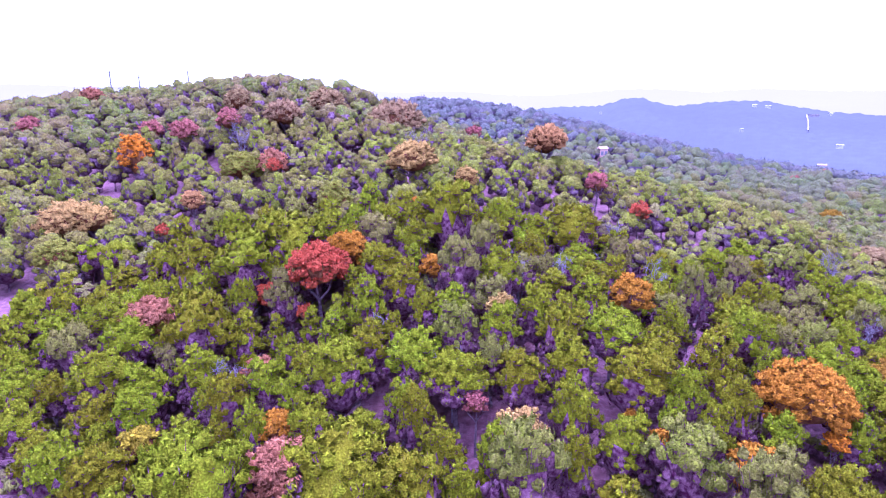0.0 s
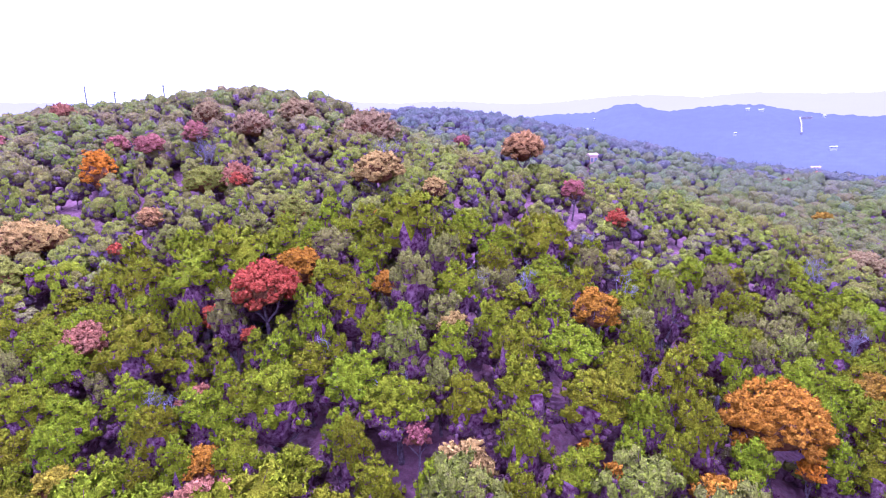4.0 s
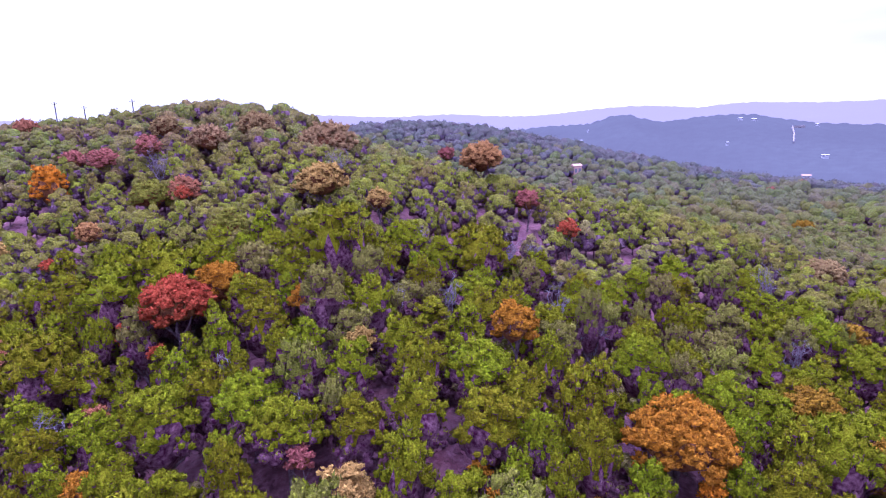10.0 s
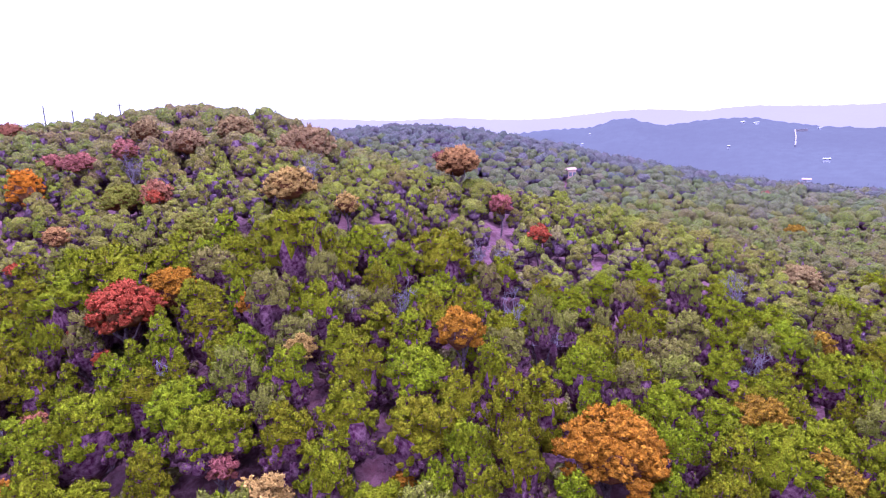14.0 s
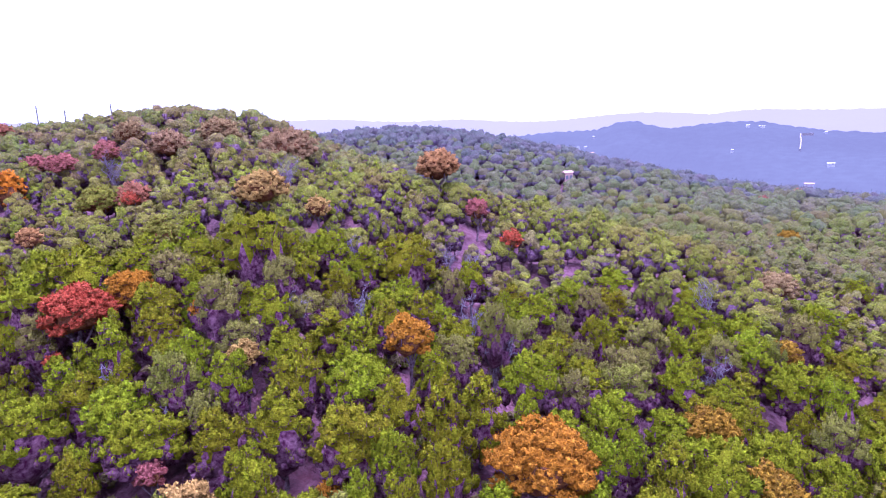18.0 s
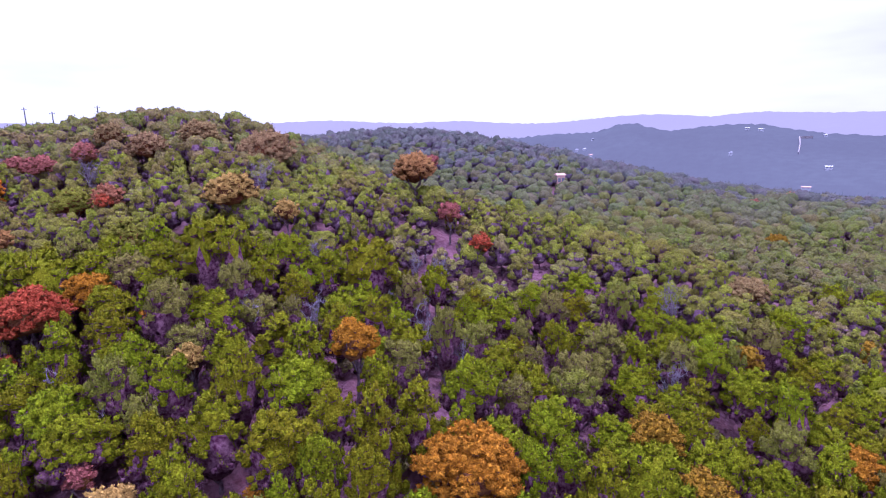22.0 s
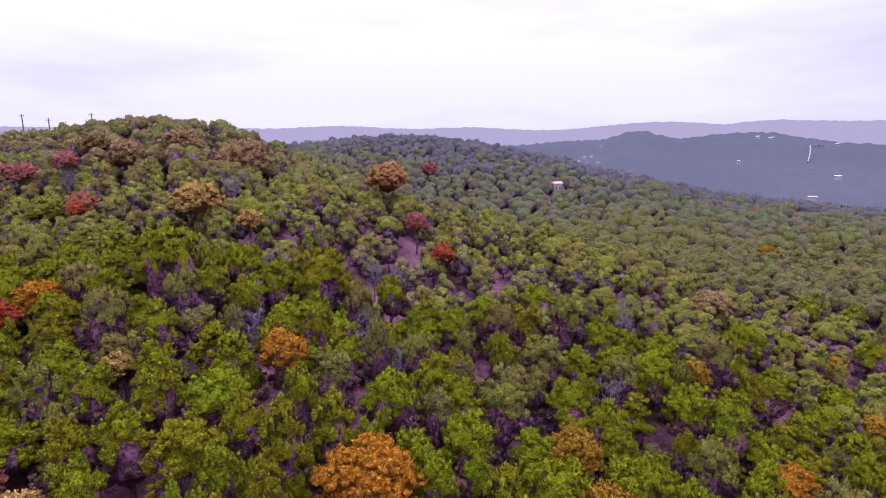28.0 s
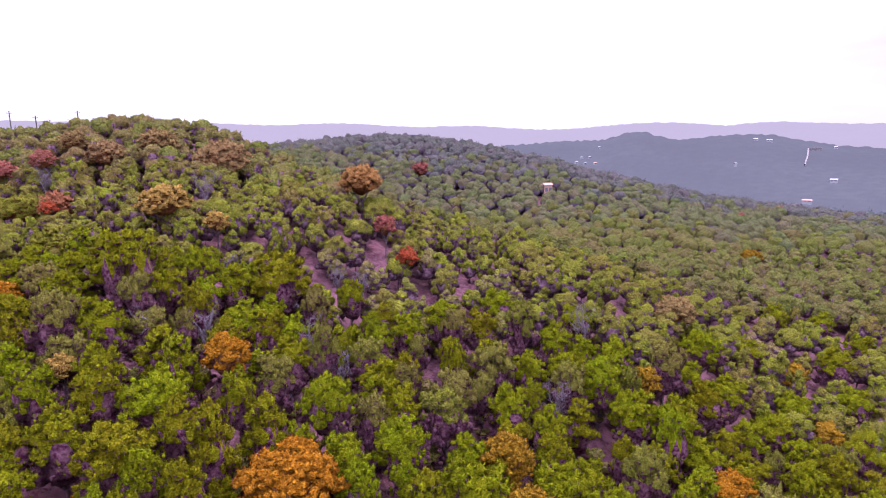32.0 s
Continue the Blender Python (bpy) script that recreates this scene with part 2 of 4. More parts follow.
HILL_FAR = distance_hill("hazed_distant_ridge", (0.05, 0.055, 0.072), (0.465, 0.44, 0.50), 0.88)

# ---------------------------------------------------------------- the lie of the land
MOUNDS = [(-60, 175, 60, 20.3), (-115, 170, 60, 16.5), (-40, 110, 50, 8.8), (0, 60, 50, -1.0), (60, 60, 50, -9.1),
          (110, 110, 60, 7.9), (40, 140, 60, 15.5), (-100, 70, 60, 10.3), (-10, 420, 80, 30.2), (80, 360, 70, 18.9),
          (200, 330, 90, 11.7), (-120, 420, 110, 24.5), (100, 230, 80, -2.2), (0, 250, 60, -7.5), (-160, 280, 90, 21.7),
          (330, 480, 150, -7.7), (-150, 205, 55, 25.8), (-80, 120, 35, -7.1), (550, 600, 180, -5.7), (180, 230, 70, 0.8),
          (20, 20, 50, 13.2), (-15, 95, 22, 6.6), (25, 75, 22, -6.2), (-30, 60, 20, -1.3), (20, 45, 20, 6.5),
          (45, 90, 25, 11.3), (70, 70, 25, -1.2), (55, 125, 30, 3.8), (-5, 60, 18, 6.8), (5, 110, 22, 2.9),
          (-60, 115, 25, -0.8), (40, 60, 18, 2.6), (90, 100, 30, -6.3), (-15, 175, 28, 3.3), (-90, 185, 35, -1.0),
          (-45, 150, 28, 10.3), (-130, 200, 35, -13.9), (82, 110, 22, 2.5), (-5, 45, 22, 0.7), (14, 119, 14, 2.0), (74, 82, 10, 1.2)]
CLEARINGS = [(78.5, 304.5, 3.0), (20.1, 76.5, 2.8), (22.4, 59.0, 3.3), (31.6, 71.8, 1.5), (39.9, 59.4, 3.4), (50.4, 58.7, 3.0), (62.3, 110.5, 4.0), (86.4, 225.8, 4.1), (13.4, 72.7, 1.1), (13.0, 45.8, 0.8), (13.6, 87.3, 2.2), (-42.2, 87.8, 2.7), (-5.5, 44.3, 0.6), (32.7, 73.8, 1.1), (-30.4, 53.9, 0.6)]
DEPTH = 7.0  # from the top of the canopy to the soil


def canopy(x, y):
    x, y = np.asarray(x, float), np.asarray(y, float)
    z = np.full(np.broadcast(x, y).shape, -14.0)
    for cx, cy, s, h in MOUNDS:
        z = z + h * np.exp(-((x - cx) ** 2 + (y - cy) ** 2) / (2 * s * s))
    return z


def ground(x, y):
    x, y = np.asarray(x, float), np.asarray(y, float)
    wave = 0.35 * np.sin(x * 0.21 + 1.3 * np.sin(y * 0.11)) * np.cos(y * 0.17) + 0.12 * np.sin(x * 0.9 + y * 0.5)
    return canopy(x, y) - DEPTH + wave


def mesh_of(name, verts, faces, mats=(), index=None, smooth=False, tint=None, normals=None):
    me = bpy.data.meshes.new(name)
    faces = np.asarray(faces)
    k = faces.shape[1]
    me.vertices.add(len(verts))
    me.vertices.foreach_set("co", np.asarray(verts, np.float32).ravel())
    me.loops.add(faces.size)
    me.loops.foreach_set("vertex_index", faces.astype(np.int32).ravel())
    me.polygons.add(len(faces))
    me.polygons.foreach_set("loop_start", np.arange(len(faces), dtype=np.int32) * k)
    me.polygons.foreach_set("loop_total", np.full(len(faces), k, np.int32))
    for m in mats:
        me.materials.append(m)
    if index is not None:
        me.polygons.foreach_set("material_index", np.asarray(index, np.int32))
    me.polygons.foreach_set("use_smooth", np.full(len(faces), smooth) if isinstance(smooth, bool) else smooth)
    if tint is not None:
        at = me.attributes.new("tint", "FLOAT", "POINT")
        at.data.foreach_set("value", np.asarray(tint, np.float32))
    me.update()
    me.validate()
    if normals is not None:  # leaves shade with the tuft they grow on
        me.normals_split_custom_set_from_vertices(np.asarray(normals, np.float32))
    return me


def grid_faces(rows, cols):
    i = np.arange(rows * cols).reshape(rows, cols)
    return np.stack([i[:-1, :-1], i[:-1, 1:], i[1:, 1:], i[1:, :-1]], -1).reshape(-1, 4)


u = np.linspace(-1, 1, 261)
spread = np.sign(u) * (np.abs(u) * 190 + 4310 * np.abs(u) ** 6)
gx, gy = np.meshgrid(spread + 10, spread + 90)
sheet = mesh_of("ground", np.stack([gx, gy, ground(gx, gy)], -1).reshape(-1, 3), grid_faces(261, 261), [GROUND], smooth=True)
tagged(new("ground", sheet), "rolling hillside of purplish leaf litter and dry soil", "ground", kind="structure")

# ---------------------------------------------------------------- distant ridges
CREST_A = [(6, 4, 13.2), (12, 3, 20.7), (17.4, 2, 35.2), (22.5, 2.5, 20.7), (27.5, 3, 29.0), (33, 3.5, 9.1), (39, 4, 4.2), (-10, 9, 16), (-35, 12, 22), (55, 8, 22), (75, 10, 20)]
CREST_B = [(18, 3.5, 29.4), (23, 3.5, 45.5), (28, 3.5, 64.3), (33, 3.5, 34.9), (38, 4, 40.7), (47, 7, 60), (65, 10, 70), (85, 9, 60)]
CREST_C = [(-13, 4, 70.5), (-7, 4, 70.6), (0, 4, 89.5), (6, 4, 56.2), (12, 4, 54.7), (18, 4, 69.3), (24, 4, 42.8), (-22, 6, 80), (-36, 9, 95), (-58, 12, 100), (40, 12, 50), (2, 9, -22)]


def crest(az, bumps, base):
    return base + sum(h * np.exp(-(((az - a) / s) ** 2) / 2) for a, s, h in bumps)


def ridge_height(az, r, bumps, base, foot, top, low):
    up = np.clip((r - foot) / (top - foot), 0, 1)
    down = np.clip((r - top) / (0.6 * (top - foot)), 0, 1)
    rise = up * up * (3 - 2 * up) * (1 - 0.8 * down * down * (3 - 2 * down))
    return low + rise * (crest(az, bumps, base) - low)


def ridge(name, bumps, base, foot, top, low, mat, rough, label):
    az = np.linspace(-75, 88, 500)
    r = np.concatenate([np.linspace(foot, top, 30), np.linspace(top, top + 0.55 * (top - foot), 6)[1:]])
    A, Rr = np.meshgrid(az, r)
    z = ridge_height(A, Rr, bumps, base, foot, top, low)
    rng = np.random.default_rng(5)
    z = z + rough * rng.random(z.shape) * np.clip((Rr - foot) / (0.2 * (top - foot)), 0, 1) * np.where(Rr >= top, 1.0, 0.35)
    x, y = 10 + Rr * np.sin(np.radians(A)), 4 + Rr * np.cos(np.radians(A))
    me = mesh_of(name, np.stack([x, y, z], -1).reshape(-1, 3), grid_faces(len(r), len(az)), [mat])
    tagged(new(name, me), label, "hills", kind="structure")


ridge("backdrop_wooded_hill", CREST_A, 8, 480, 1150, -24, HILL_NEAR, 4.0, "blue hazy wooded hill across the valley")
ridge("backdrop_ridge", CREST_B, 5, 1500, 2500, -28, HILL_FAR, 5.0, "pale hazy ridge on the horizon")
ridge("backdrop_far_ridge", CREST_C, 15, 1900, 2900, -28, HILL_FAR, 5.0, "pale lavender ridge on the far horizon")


# ---------------------------------------------------------------- trees
def unit_ball(level):
    bm = bmesh.new()
    bmesh.ops.create_icosphere(bm, subdivisions=level, radius=1.0)
    v = np.array([p.co[:] for p in bm.verts])
    f = np.array([[q.index for q in t.verts] for t in bm.faces])
    bm.free()
    return v, f


BALL = {1: unit_ball(1), 2: unit_ball(2)}


def unit(v):
    return v / np.linalg.norm(v, axis=-1, keepdims=True)


def bough_centres(rng, shape, R, low, top, count):
    """Where the leafy boughs of a crown sit, and how big they are."""
    k = np.arange(count) + 0.5
    turn = k * 2.39996 + rng.uniform(0, 6.28)
    if shape == "cone":
        h = (k / count) ** 0.8
        rad = R * 0.72 * (1.0 - h) ** 0.65 * rng.uniform(0.8, 1.1, count)
        z = low + (top - low) * (0.10 + 0.80 * h)
        size = R * (0.46 - 0.20 * h) * rng.uniform(0.85, 1.15, count)
        return np.stack([rad * np.cos(turn), rad * np.sin(turn), z], -1), size
    up = 1 - {"flat": 1.05, "oak": 1.25}.get(shape, 1.3) * k / count
    ring = np.sqrt(np.clip(1 - up * up, 0, 1))
    half = (top - low) / (1.42 if shape != "flat" else 1.25)
    mid = top - half
    far = rng.uniform(0.86, 1.06, count) if shape != "ragged" else rng.uniform(0.62, 1.12, count)
    size = R * rng.uniform(0.27, 0.42, count) * (12 / max(count, 1)) ** 0.36
    rad = (R - 0.75 * size) * ring * far
    z = mid + (half - 0.7 * size) * up * far
    return np.stack([rad * np.cos(turn), rad * np.sin(turn), z], -1), size


def crown_arrays(rng, shape, R, low, top, boughs, tufts, sprays, spray, bare=0.2, inner=0):
    """Vertices, triangles, material slots (0 twigs, 1 leaves), normals and boughs of a crown: a body carries boughs, boughs
    carry tufts, tufts carry sprays that stand out and up, and bare twigs show below them."""
    c, size = bough_centres(rng, shape, R, low, top, boughs)
    heart = np.array([0, 0, low + 0.42 * (top - low)])
    span = np.array([R, R, 0.6 * (top - low)])
    V, F, S, M, at = [], [], [], [], 0
    tall = 1.3 if shape == "cone" else 0.85

    def lump(level, p, r, rough, cut_z, lean):
        nonlocal at
        bv, bf = BALL[level]
        v = bv * rng.uniform(1 - rough, 1 + 0.35 * rough, (len(bv), 1)) * r + p
        if shape == "cone" and lean == 0:
            v[:, :2] *= np.clip(1.1 - 0.8 * (v[:, 2:] - low) / (top - low), 0.15, 1)
        # undersides take the twig slot, whose dark tone doubles as their shade
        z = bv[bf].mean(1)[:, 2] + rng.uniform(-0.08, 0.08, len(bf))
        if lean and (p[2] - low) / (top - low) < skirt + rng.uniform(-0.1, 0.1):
            z = z - 2  # the lowest boughs are bare, in the twigs' purple shade tone
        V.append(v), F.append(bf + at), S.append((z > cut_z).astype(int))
        M.append(unit(0.6 * unit((v - heart) / span) + lean * bv + (0, 0, 0.12) + rng.normal(size=bv.shape) * 0.12))
        at += len(v)

    thin = shape == "ragged"
    skirt = {"cone": 0.12, "oak": 0.0, "flat": 0.40}.get(shape, 0.48 if thin else 0.40) * (1.0 if tufts else 0.55)
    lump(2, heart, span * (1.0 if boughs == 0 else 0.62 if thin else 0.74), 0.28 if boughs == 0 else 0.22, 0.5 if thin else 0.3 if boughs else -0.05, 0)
    P, Q, N = [], [], []
    for p, s in zip(c, size):
        if not tufts:
            lump(2, p, np.array([1, 1, 0.95 * tall]) * s, 0.42, -0.25 - bare, 0.6)
            continue
        lump(1, p, np.array([0.8, 0.8, 0.62]) * s, 0.3, -0.3, 0.4)
        k = np.arange(tufts) + 0.5
        up = np.clip(1 - (1.06 + bare) * k / tufts + rng.normal(size=tufts) * 0.08, -0.6, 1)
        a = k * 2.39996 + rng.uniform(0, 6.28)
        ring = np.sqrt(1 - up * up)
        d = np.stack([ring * np.cos(a), ring * np.sin(a), up], -1)
        d = d[(d @ unit(p - heart) > -0.45) | (up > 0.5)]
        P.append(p + d * s * rng.uniform(0.72, 1.05, (len(d), 1)) * (1, 1, 0.8))
        Q.append(s * rng.uniform(0.30, 0.50, len(d)) * (9 / tufts) ** 0.4), N.append(d)
    if boughs == 0:  # far off, the body alone
        c, size = np.array([heart]), np.array([0.95 * R])
    P, Q, N = (np.concatenate(P), np.concatenate(Q), np.concatenate(N)) if tufts else (c, size, unit(c - heart + 1e-6))
    if tufts:
        for p, r in zip(P, Q):
            lump(1, p, np.array([1, 1, tall]) * r * 0.88, 0.4, -0.4, 0.5)
    n = int(sprays)
    which = rng.choice(len(P), n, p=Q**2 / (Q**2).sum())
    d = unit(rng.normal(size=(n, 3)) + N[which] * 0.7 + (0, 0, 0.45))
    twig = (d[:, 2] < -0.15) | ((P[which][:, 2] - low) / (top - low) < skirt + rng.uniform(-0.1, 0.1, n))
    pos = P[which] + d * Q[which, None] * rng.uniform(0.7, 1.1, (n, 1)) * (1, 1, tall)
    nrm = unit(d + rng.normal(size=(n, 3)) * 0.55)
    along = d * 0.5 + (0, 0, 0.55) + rng.normal(size=(n, 3)) * 0.6
    along = unit(along - nrm * (along * nrm).sum(-1, keepdims=True) * 0.7)
    side = unit(np.cross(nrm, along))
    s = spray * rng.uniform(0.55, 1.4, (n, 1))
    wide = np.where(twig, 0.13, 0.45)[:, None]
    tri = np.stack([pos + along * s * 1.1, pos - along * s * 0.5 - side * s * wide, pos - along * s * 0.5 + side * s * wide], 1)
    shade = unit(0.55 * unit((pos - heart) / span) + 0.5 * d + nrm * 0.3 + (0, 0, 0.15) + rng.normal(size=(n, 3)) * 0.1)
    if inner:  # bare twigs under the boughs
        w = rng.integers(len(c), size=inner)
        q = c[w] + unit(rng.normal(size=(inner, 3)) - (0, 0, 0.6)) * size[w, None] * rng.uniform(0.65, 1.0, (inner, 1)) * (1, 1, 0.8)
        a = unit(q - (0, 0, low * 0.5) + rng.normal(size=(inner, 3)) * 0.7) * min(spray, 0.2) * rng.uniform(2, 5, (inner, 1))
        b = unit(np.cross(a, rng.normal(size=(inner, 3)))) * 0.028 * (1 + spray)
        tri = np.concatenate([tri, np.stack([q - a * 0.5 - b, q - a * 0.5 + b, q + a * 0.5], 1)])
        shade = np.concatenate([shade, unit(q - c[w])])
        twig, n = np.concatenate([twig, np.ones(inner, bool)]), n + inner
    face = np.cross(tri[:, 1] - tri[:, 0], tri[:, 2] - tri[:, 0])
    flip = (face * shade).sum(-1) < 0
    tri[flip] = tri[flip][:, ::-1]
    V.append(tri.reshape(-1, 3)), M.append(np.repeat(shade, 3, 0))
    F.append(at + 3 * np.arange(n)[:, None] + (0, 1, 2)), S.append(1 - twig.astype(int))
    return np.concatenate(V), np.concatenate(F), np.concatenate(S), np.concatenate(M), c


def tube(points, radii, sides=5):
    """A tapering bough along points."""
    pts, rad = np.asarray(points, float), np.asarray(radii, float)
    along = unit(np.gradient(pts, axis=0) + 1e-9)
    a = unit(np.cross(along, (0.31, 0.82, 0.13)) + 1e-9)
    b = np.cross(along, a)
    t = np.arange(sides) * 2 * np.pi / sides
    ring = pts[:, None] + rad[:, None, None] * (a[:, None] * np.cos(t)[:, None] + b[:, None] * np.sin(t)[:, None])
    i = np.arange(len(pts) * sides).reshape(len(pts), sides)
    j = np.roll(i, -1, 1)
    f = np.concatenate([np.stack([i[:-1], j[:-1], j[1:]], -1).reshape(-1, 3), np.stack([i[:-1], j[1:], i[1:]], -1).reshape(-1, 3)])
    return ring.reshape(-1, 3), f


def join(pieces):
    V, F, at = [], [], 0
    for v, f in pieces:
        V.append(v), F.append(f + at)
        at += len(v)
    return np.concatenate(V), np.concatenate(F)


def bent(rng, a, b, count=4, sway=0.08):
    a, b = np.asarray(a, float), np.asarray(b, float)
    t = np.linspace(0, 1, count)[:, None]
    p = a + (b - a) * t
    p[1:-1] += rng.normal(size=(count - 2, 3)) * sway * np.linalg.norm(b - a)
    return p


def put(name, me, parent):
    ob = new(name, me)
    ob.parent = parent
    return ob


def twig_spray(rng, base, reach, count, thick):
    """Fine bare twigs fanning from a bough's end."""
    out = []
    for _ in range(count):
        d = unit(rng.normal(size=3) + (0, 0, 0.6)) * reach * rng.uniform(0.6, 1.2)
        out.append(tube(bent(rng, base, np.asarray(base) + d, 3, 0.12), [thick, thick * 0.7, thick * 0.25], 3))
    return out


def make_tree(kind, rng, shape, R, height, low, boughs, tufts, sprays, spray, leaf_mat, bark=None, bare=0.2, limbs=4, twigs=5, heart=None, inner=0):
    """An Empty at the foot, with trunk, limbs and crown."""
    bark = bark or BARK
    root = new(kind)
    v, f, s, shade, c = crown_arrays(rng, shape, R, low, height, boughs, tufts, sprays, spray, bare, inner)
    fork = np.array([rng.normal() * 0.15, rng.normal() * 0.15, max(low * 0.75, 0.4)])
    thick = 0.05 * R + 0.05
    tv, tf = tube(np.array([(0, 0, -0.9), (0.02, 0, 0.1), fork * (0.6, 0.6, 0.5), fork]), [thick * 1.6, thick * 1.25, thick, thick * 0.85], 7)
    put("trunk", mesh_of("trunk", tv, tf, [bark], smooth=True), root)
    ends = c[np.argsort(rng.random(len(c)))[:limbs]]
    for e in ends:
        pieces = [tube(bent(rng, fork - (0, 0, 0.2), e, 4, 0.07), [thick * 0.7, thick * 0.5, thick * 0.35, thick * 0.15], 5)]
        pieces += twig_spray(rng, fork + (e - fork) * 0.75, R * 0.4, twigs, 0.018 + 0.004 * R)
        put("limb", mesh_of("limb", *join(pieces), [bark], smooth=True), root)
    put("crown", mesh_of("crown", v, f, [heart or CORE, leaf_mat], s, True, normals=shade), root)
    return root


def place(x, y, turn=0.0, size=1.0, tall=1.0, sink=0.0):
    return Matrix.LocRotScale((x, y, float(ground(x, y)) - sink), Euler((0, 0, turn)), (size, size, size * tall))


TAKEN = [(x, y, r) for x, y, r in CLEARINGS]


def autumn_oak(x, y, z, R, colour):
    """A broad-leaved tree in its own autumn colour; z is the height of the crown's middle."""
    rng = np.random.default_rng(int(abs(x * 31 + y * 17)))
    foot = float(ground(x, y))
    flame = colour == "bright_orange" and y > 100
    height = max(z - foot + (1.0 if flame else 0.55) * R, 2.6)
    low = max(height - (2.6 if flame else 1.35 if R > 3 else 1.7) * R, 0.08 * height)
    # far oaks swap to paler tones; the red copy is paled for haze
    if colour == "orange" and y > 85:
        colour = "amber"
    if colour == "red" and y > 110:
        colour = "hazed_red"
    boughs = int(np.clip(8 + R * 4.5, 10, 30))
    tufts = 12 if y < 75 else 6
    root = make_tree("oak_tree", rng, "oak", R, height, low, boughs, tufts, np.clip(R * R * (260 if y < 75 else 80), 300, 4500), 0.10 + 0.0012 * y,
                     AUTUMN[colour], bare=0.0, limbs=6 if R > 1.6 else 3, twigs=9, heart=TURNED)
    root.matrix_basis = Matrix.Translation((x, y, foot))
    tagged(root, TRUE_WORDS[colour], "tree", "autumn trees")
    TAKEN.append((x, y, R * (0.75 if y < 75 else 0.5)))
    if flame or (R > 3 and y < 50):
        TAKEN.append((x, y - 0.8 * R, R * 0.6))
        TAKEN.append((x - 2.0, y - 1.6 * R, R * 0.5))


def bare_tree(x, y, z, R):
    """A leafless grey tree: forks three times into fine twigs."""
    rng = np.random.default_rng(int(abs(x * 13 + y * 29)))
    foot = float(ground(x, y))
    height = max(z - foot + 0.6 * R, 3.0)
    root = new("bare_tree")
    fork = np.array([0, 0, height * 0.35])
    put("trunk", mesh_of("trunk", *tube([(0, 0, -0.8), (0.03, 0, height * 0.15), fork], [0.2, 0.16, 0.13], 7), [PALE], smooth=True), root)
    for k in range(6):
        a = k * 1.047 + rng.uniform(-0.3, 0.3)
        e = np.array([math.cos(a) * R * rng.uniform(0.4, 0.8), math.sin(a) * R * rng.uniform(0.4, 0.8), height * rng.uniform(0.75, 1.0)])
        pieces = [tube(bent(rng, fork, e, 5, 0.06), [0.09, 0.075, 0.06, 0.04, 0.02], 5)]
        for q in np.linspace(0.35, 1.0, 5):
            b = fork + (e - fork) * q
            d = unit(rng.normal(size=3) + (0, 0, 0.7)) * R * 0.5
            pieces.append(tube(bent(rng, b, b + d, 3, 0.1), [0.04, 0.03, 0.014], 4))
            pieces += twig_spray(rng, b + d * 0.7, R * 0.4, 6, 0.022)
        put("limb", mesh_of("limb", *join(pieces), [PALE], smooth=True), root)
    root.matrix_basis = Matrix.Translation((x, y, foot))
    tagged(root, "leafless silvery grey tree with fine bare twigs", "tree", "bare trees")
    TAKEN.append((x, y, R * 0.75))


autumn_oak(-71.9, 114.4, 23.4, 3.4, "bright_orange")
autumn_oak(-22.5, 58.8, 14.1, 3.7, "red")
autumn_oak(-29.2, 61.4, 9.6, 1.8, "red")
autumn_oak(-23.5, 55.6, 9.3, 1.1, "red")
autumn_oak(-42.4, 58.5, 7.9, 3.3, "russet")
autumn_oak(-71.8, 90.4, 13.7, 5.0, "tan")
autumn_oak(-66.1, 78.1, 10.6, 3.4, "olive")
autumn_oak(-35.4, 40.5, 2.7, 1.9, "yellow")
autumn_oak(-20.7, 35.8, 3.5, 3.4, "russet")
autumn_oak(-1.9, 36.7, 6.1, 2.5, "tan")
autumn_oak(23.1, 39.9, 7.6, 4.1, "orange")
autumn_oak(15.5, 32.8, 5.4, 2.4, "orange")
autumn_oak(24.0, 36.5, 4.9, 1.0, "bright_orange")
autumn_oak(12.4, 54.1, 12.3, 2.3, "orange")
autumn_oak(26.5, 93.7, 14.3, 1.9, "red")
autumn_oak(21.3, 103.7, 18.3, 2.2, "crimson")
autumn_oak(14.3, 119.4, 25.5, 4.4, "orange")
autumn_oak(-13.3, 92.0, 24.0, 4.1, "tan")
autumn_oak(-24.5, 80.4, 18.9, 3.0, "olive")
autumn_oak(-20.0, 64.6, 15.0, 2.9, "orange")
autumn_oak(-9.1, 59.3, 13.8, 1.8, "orange")
autumn_oak(-50.0, 89.6, 17.2, 2.0, "orange")
autumn_oak(-52.1, 82.3, 13.1, 1.1, "red")
autumn_oak(-104.3, 156.8, 35.4, 3.3, "russet")
autumn_oak(-73.6, 125.7, 27.8, 2.7, "red")
autumn_oak(-63.1, 119.0, 27.5, 3.1, "red")
autumn_oak(-53.6, 118.9, 30.3, 2.6, "red")
autumn_oak(-40.0, 102.8, 22.6, 3.0, "russet")
autumn_oak(-46.0, 102.3, 21.4, 3.8, "olive")
autumn_oak(-18.8, 128.3, 29.7, 6.8, "brown")
autumn_oak(-55.8, 132.6, 33.9, 3.5, "brown")
autumn_oak(-35.1, 132.0, 33.6, 4.5, "brown")
autumn_oak(-43.4, 124.7, 31.1, 4.2, "brown")
autumn_oak(-4.1, 90.4, 20.8, 2.0, "tan")
autumn_oak(-13.0, 82.3, 17.4, 1.6, "orange")
autumn_oak(-5.3, 39.1, 7.2, 1.1, "crimson")
autumn_oak(8.9, 34.8, 6.3, 1.0, "orange")
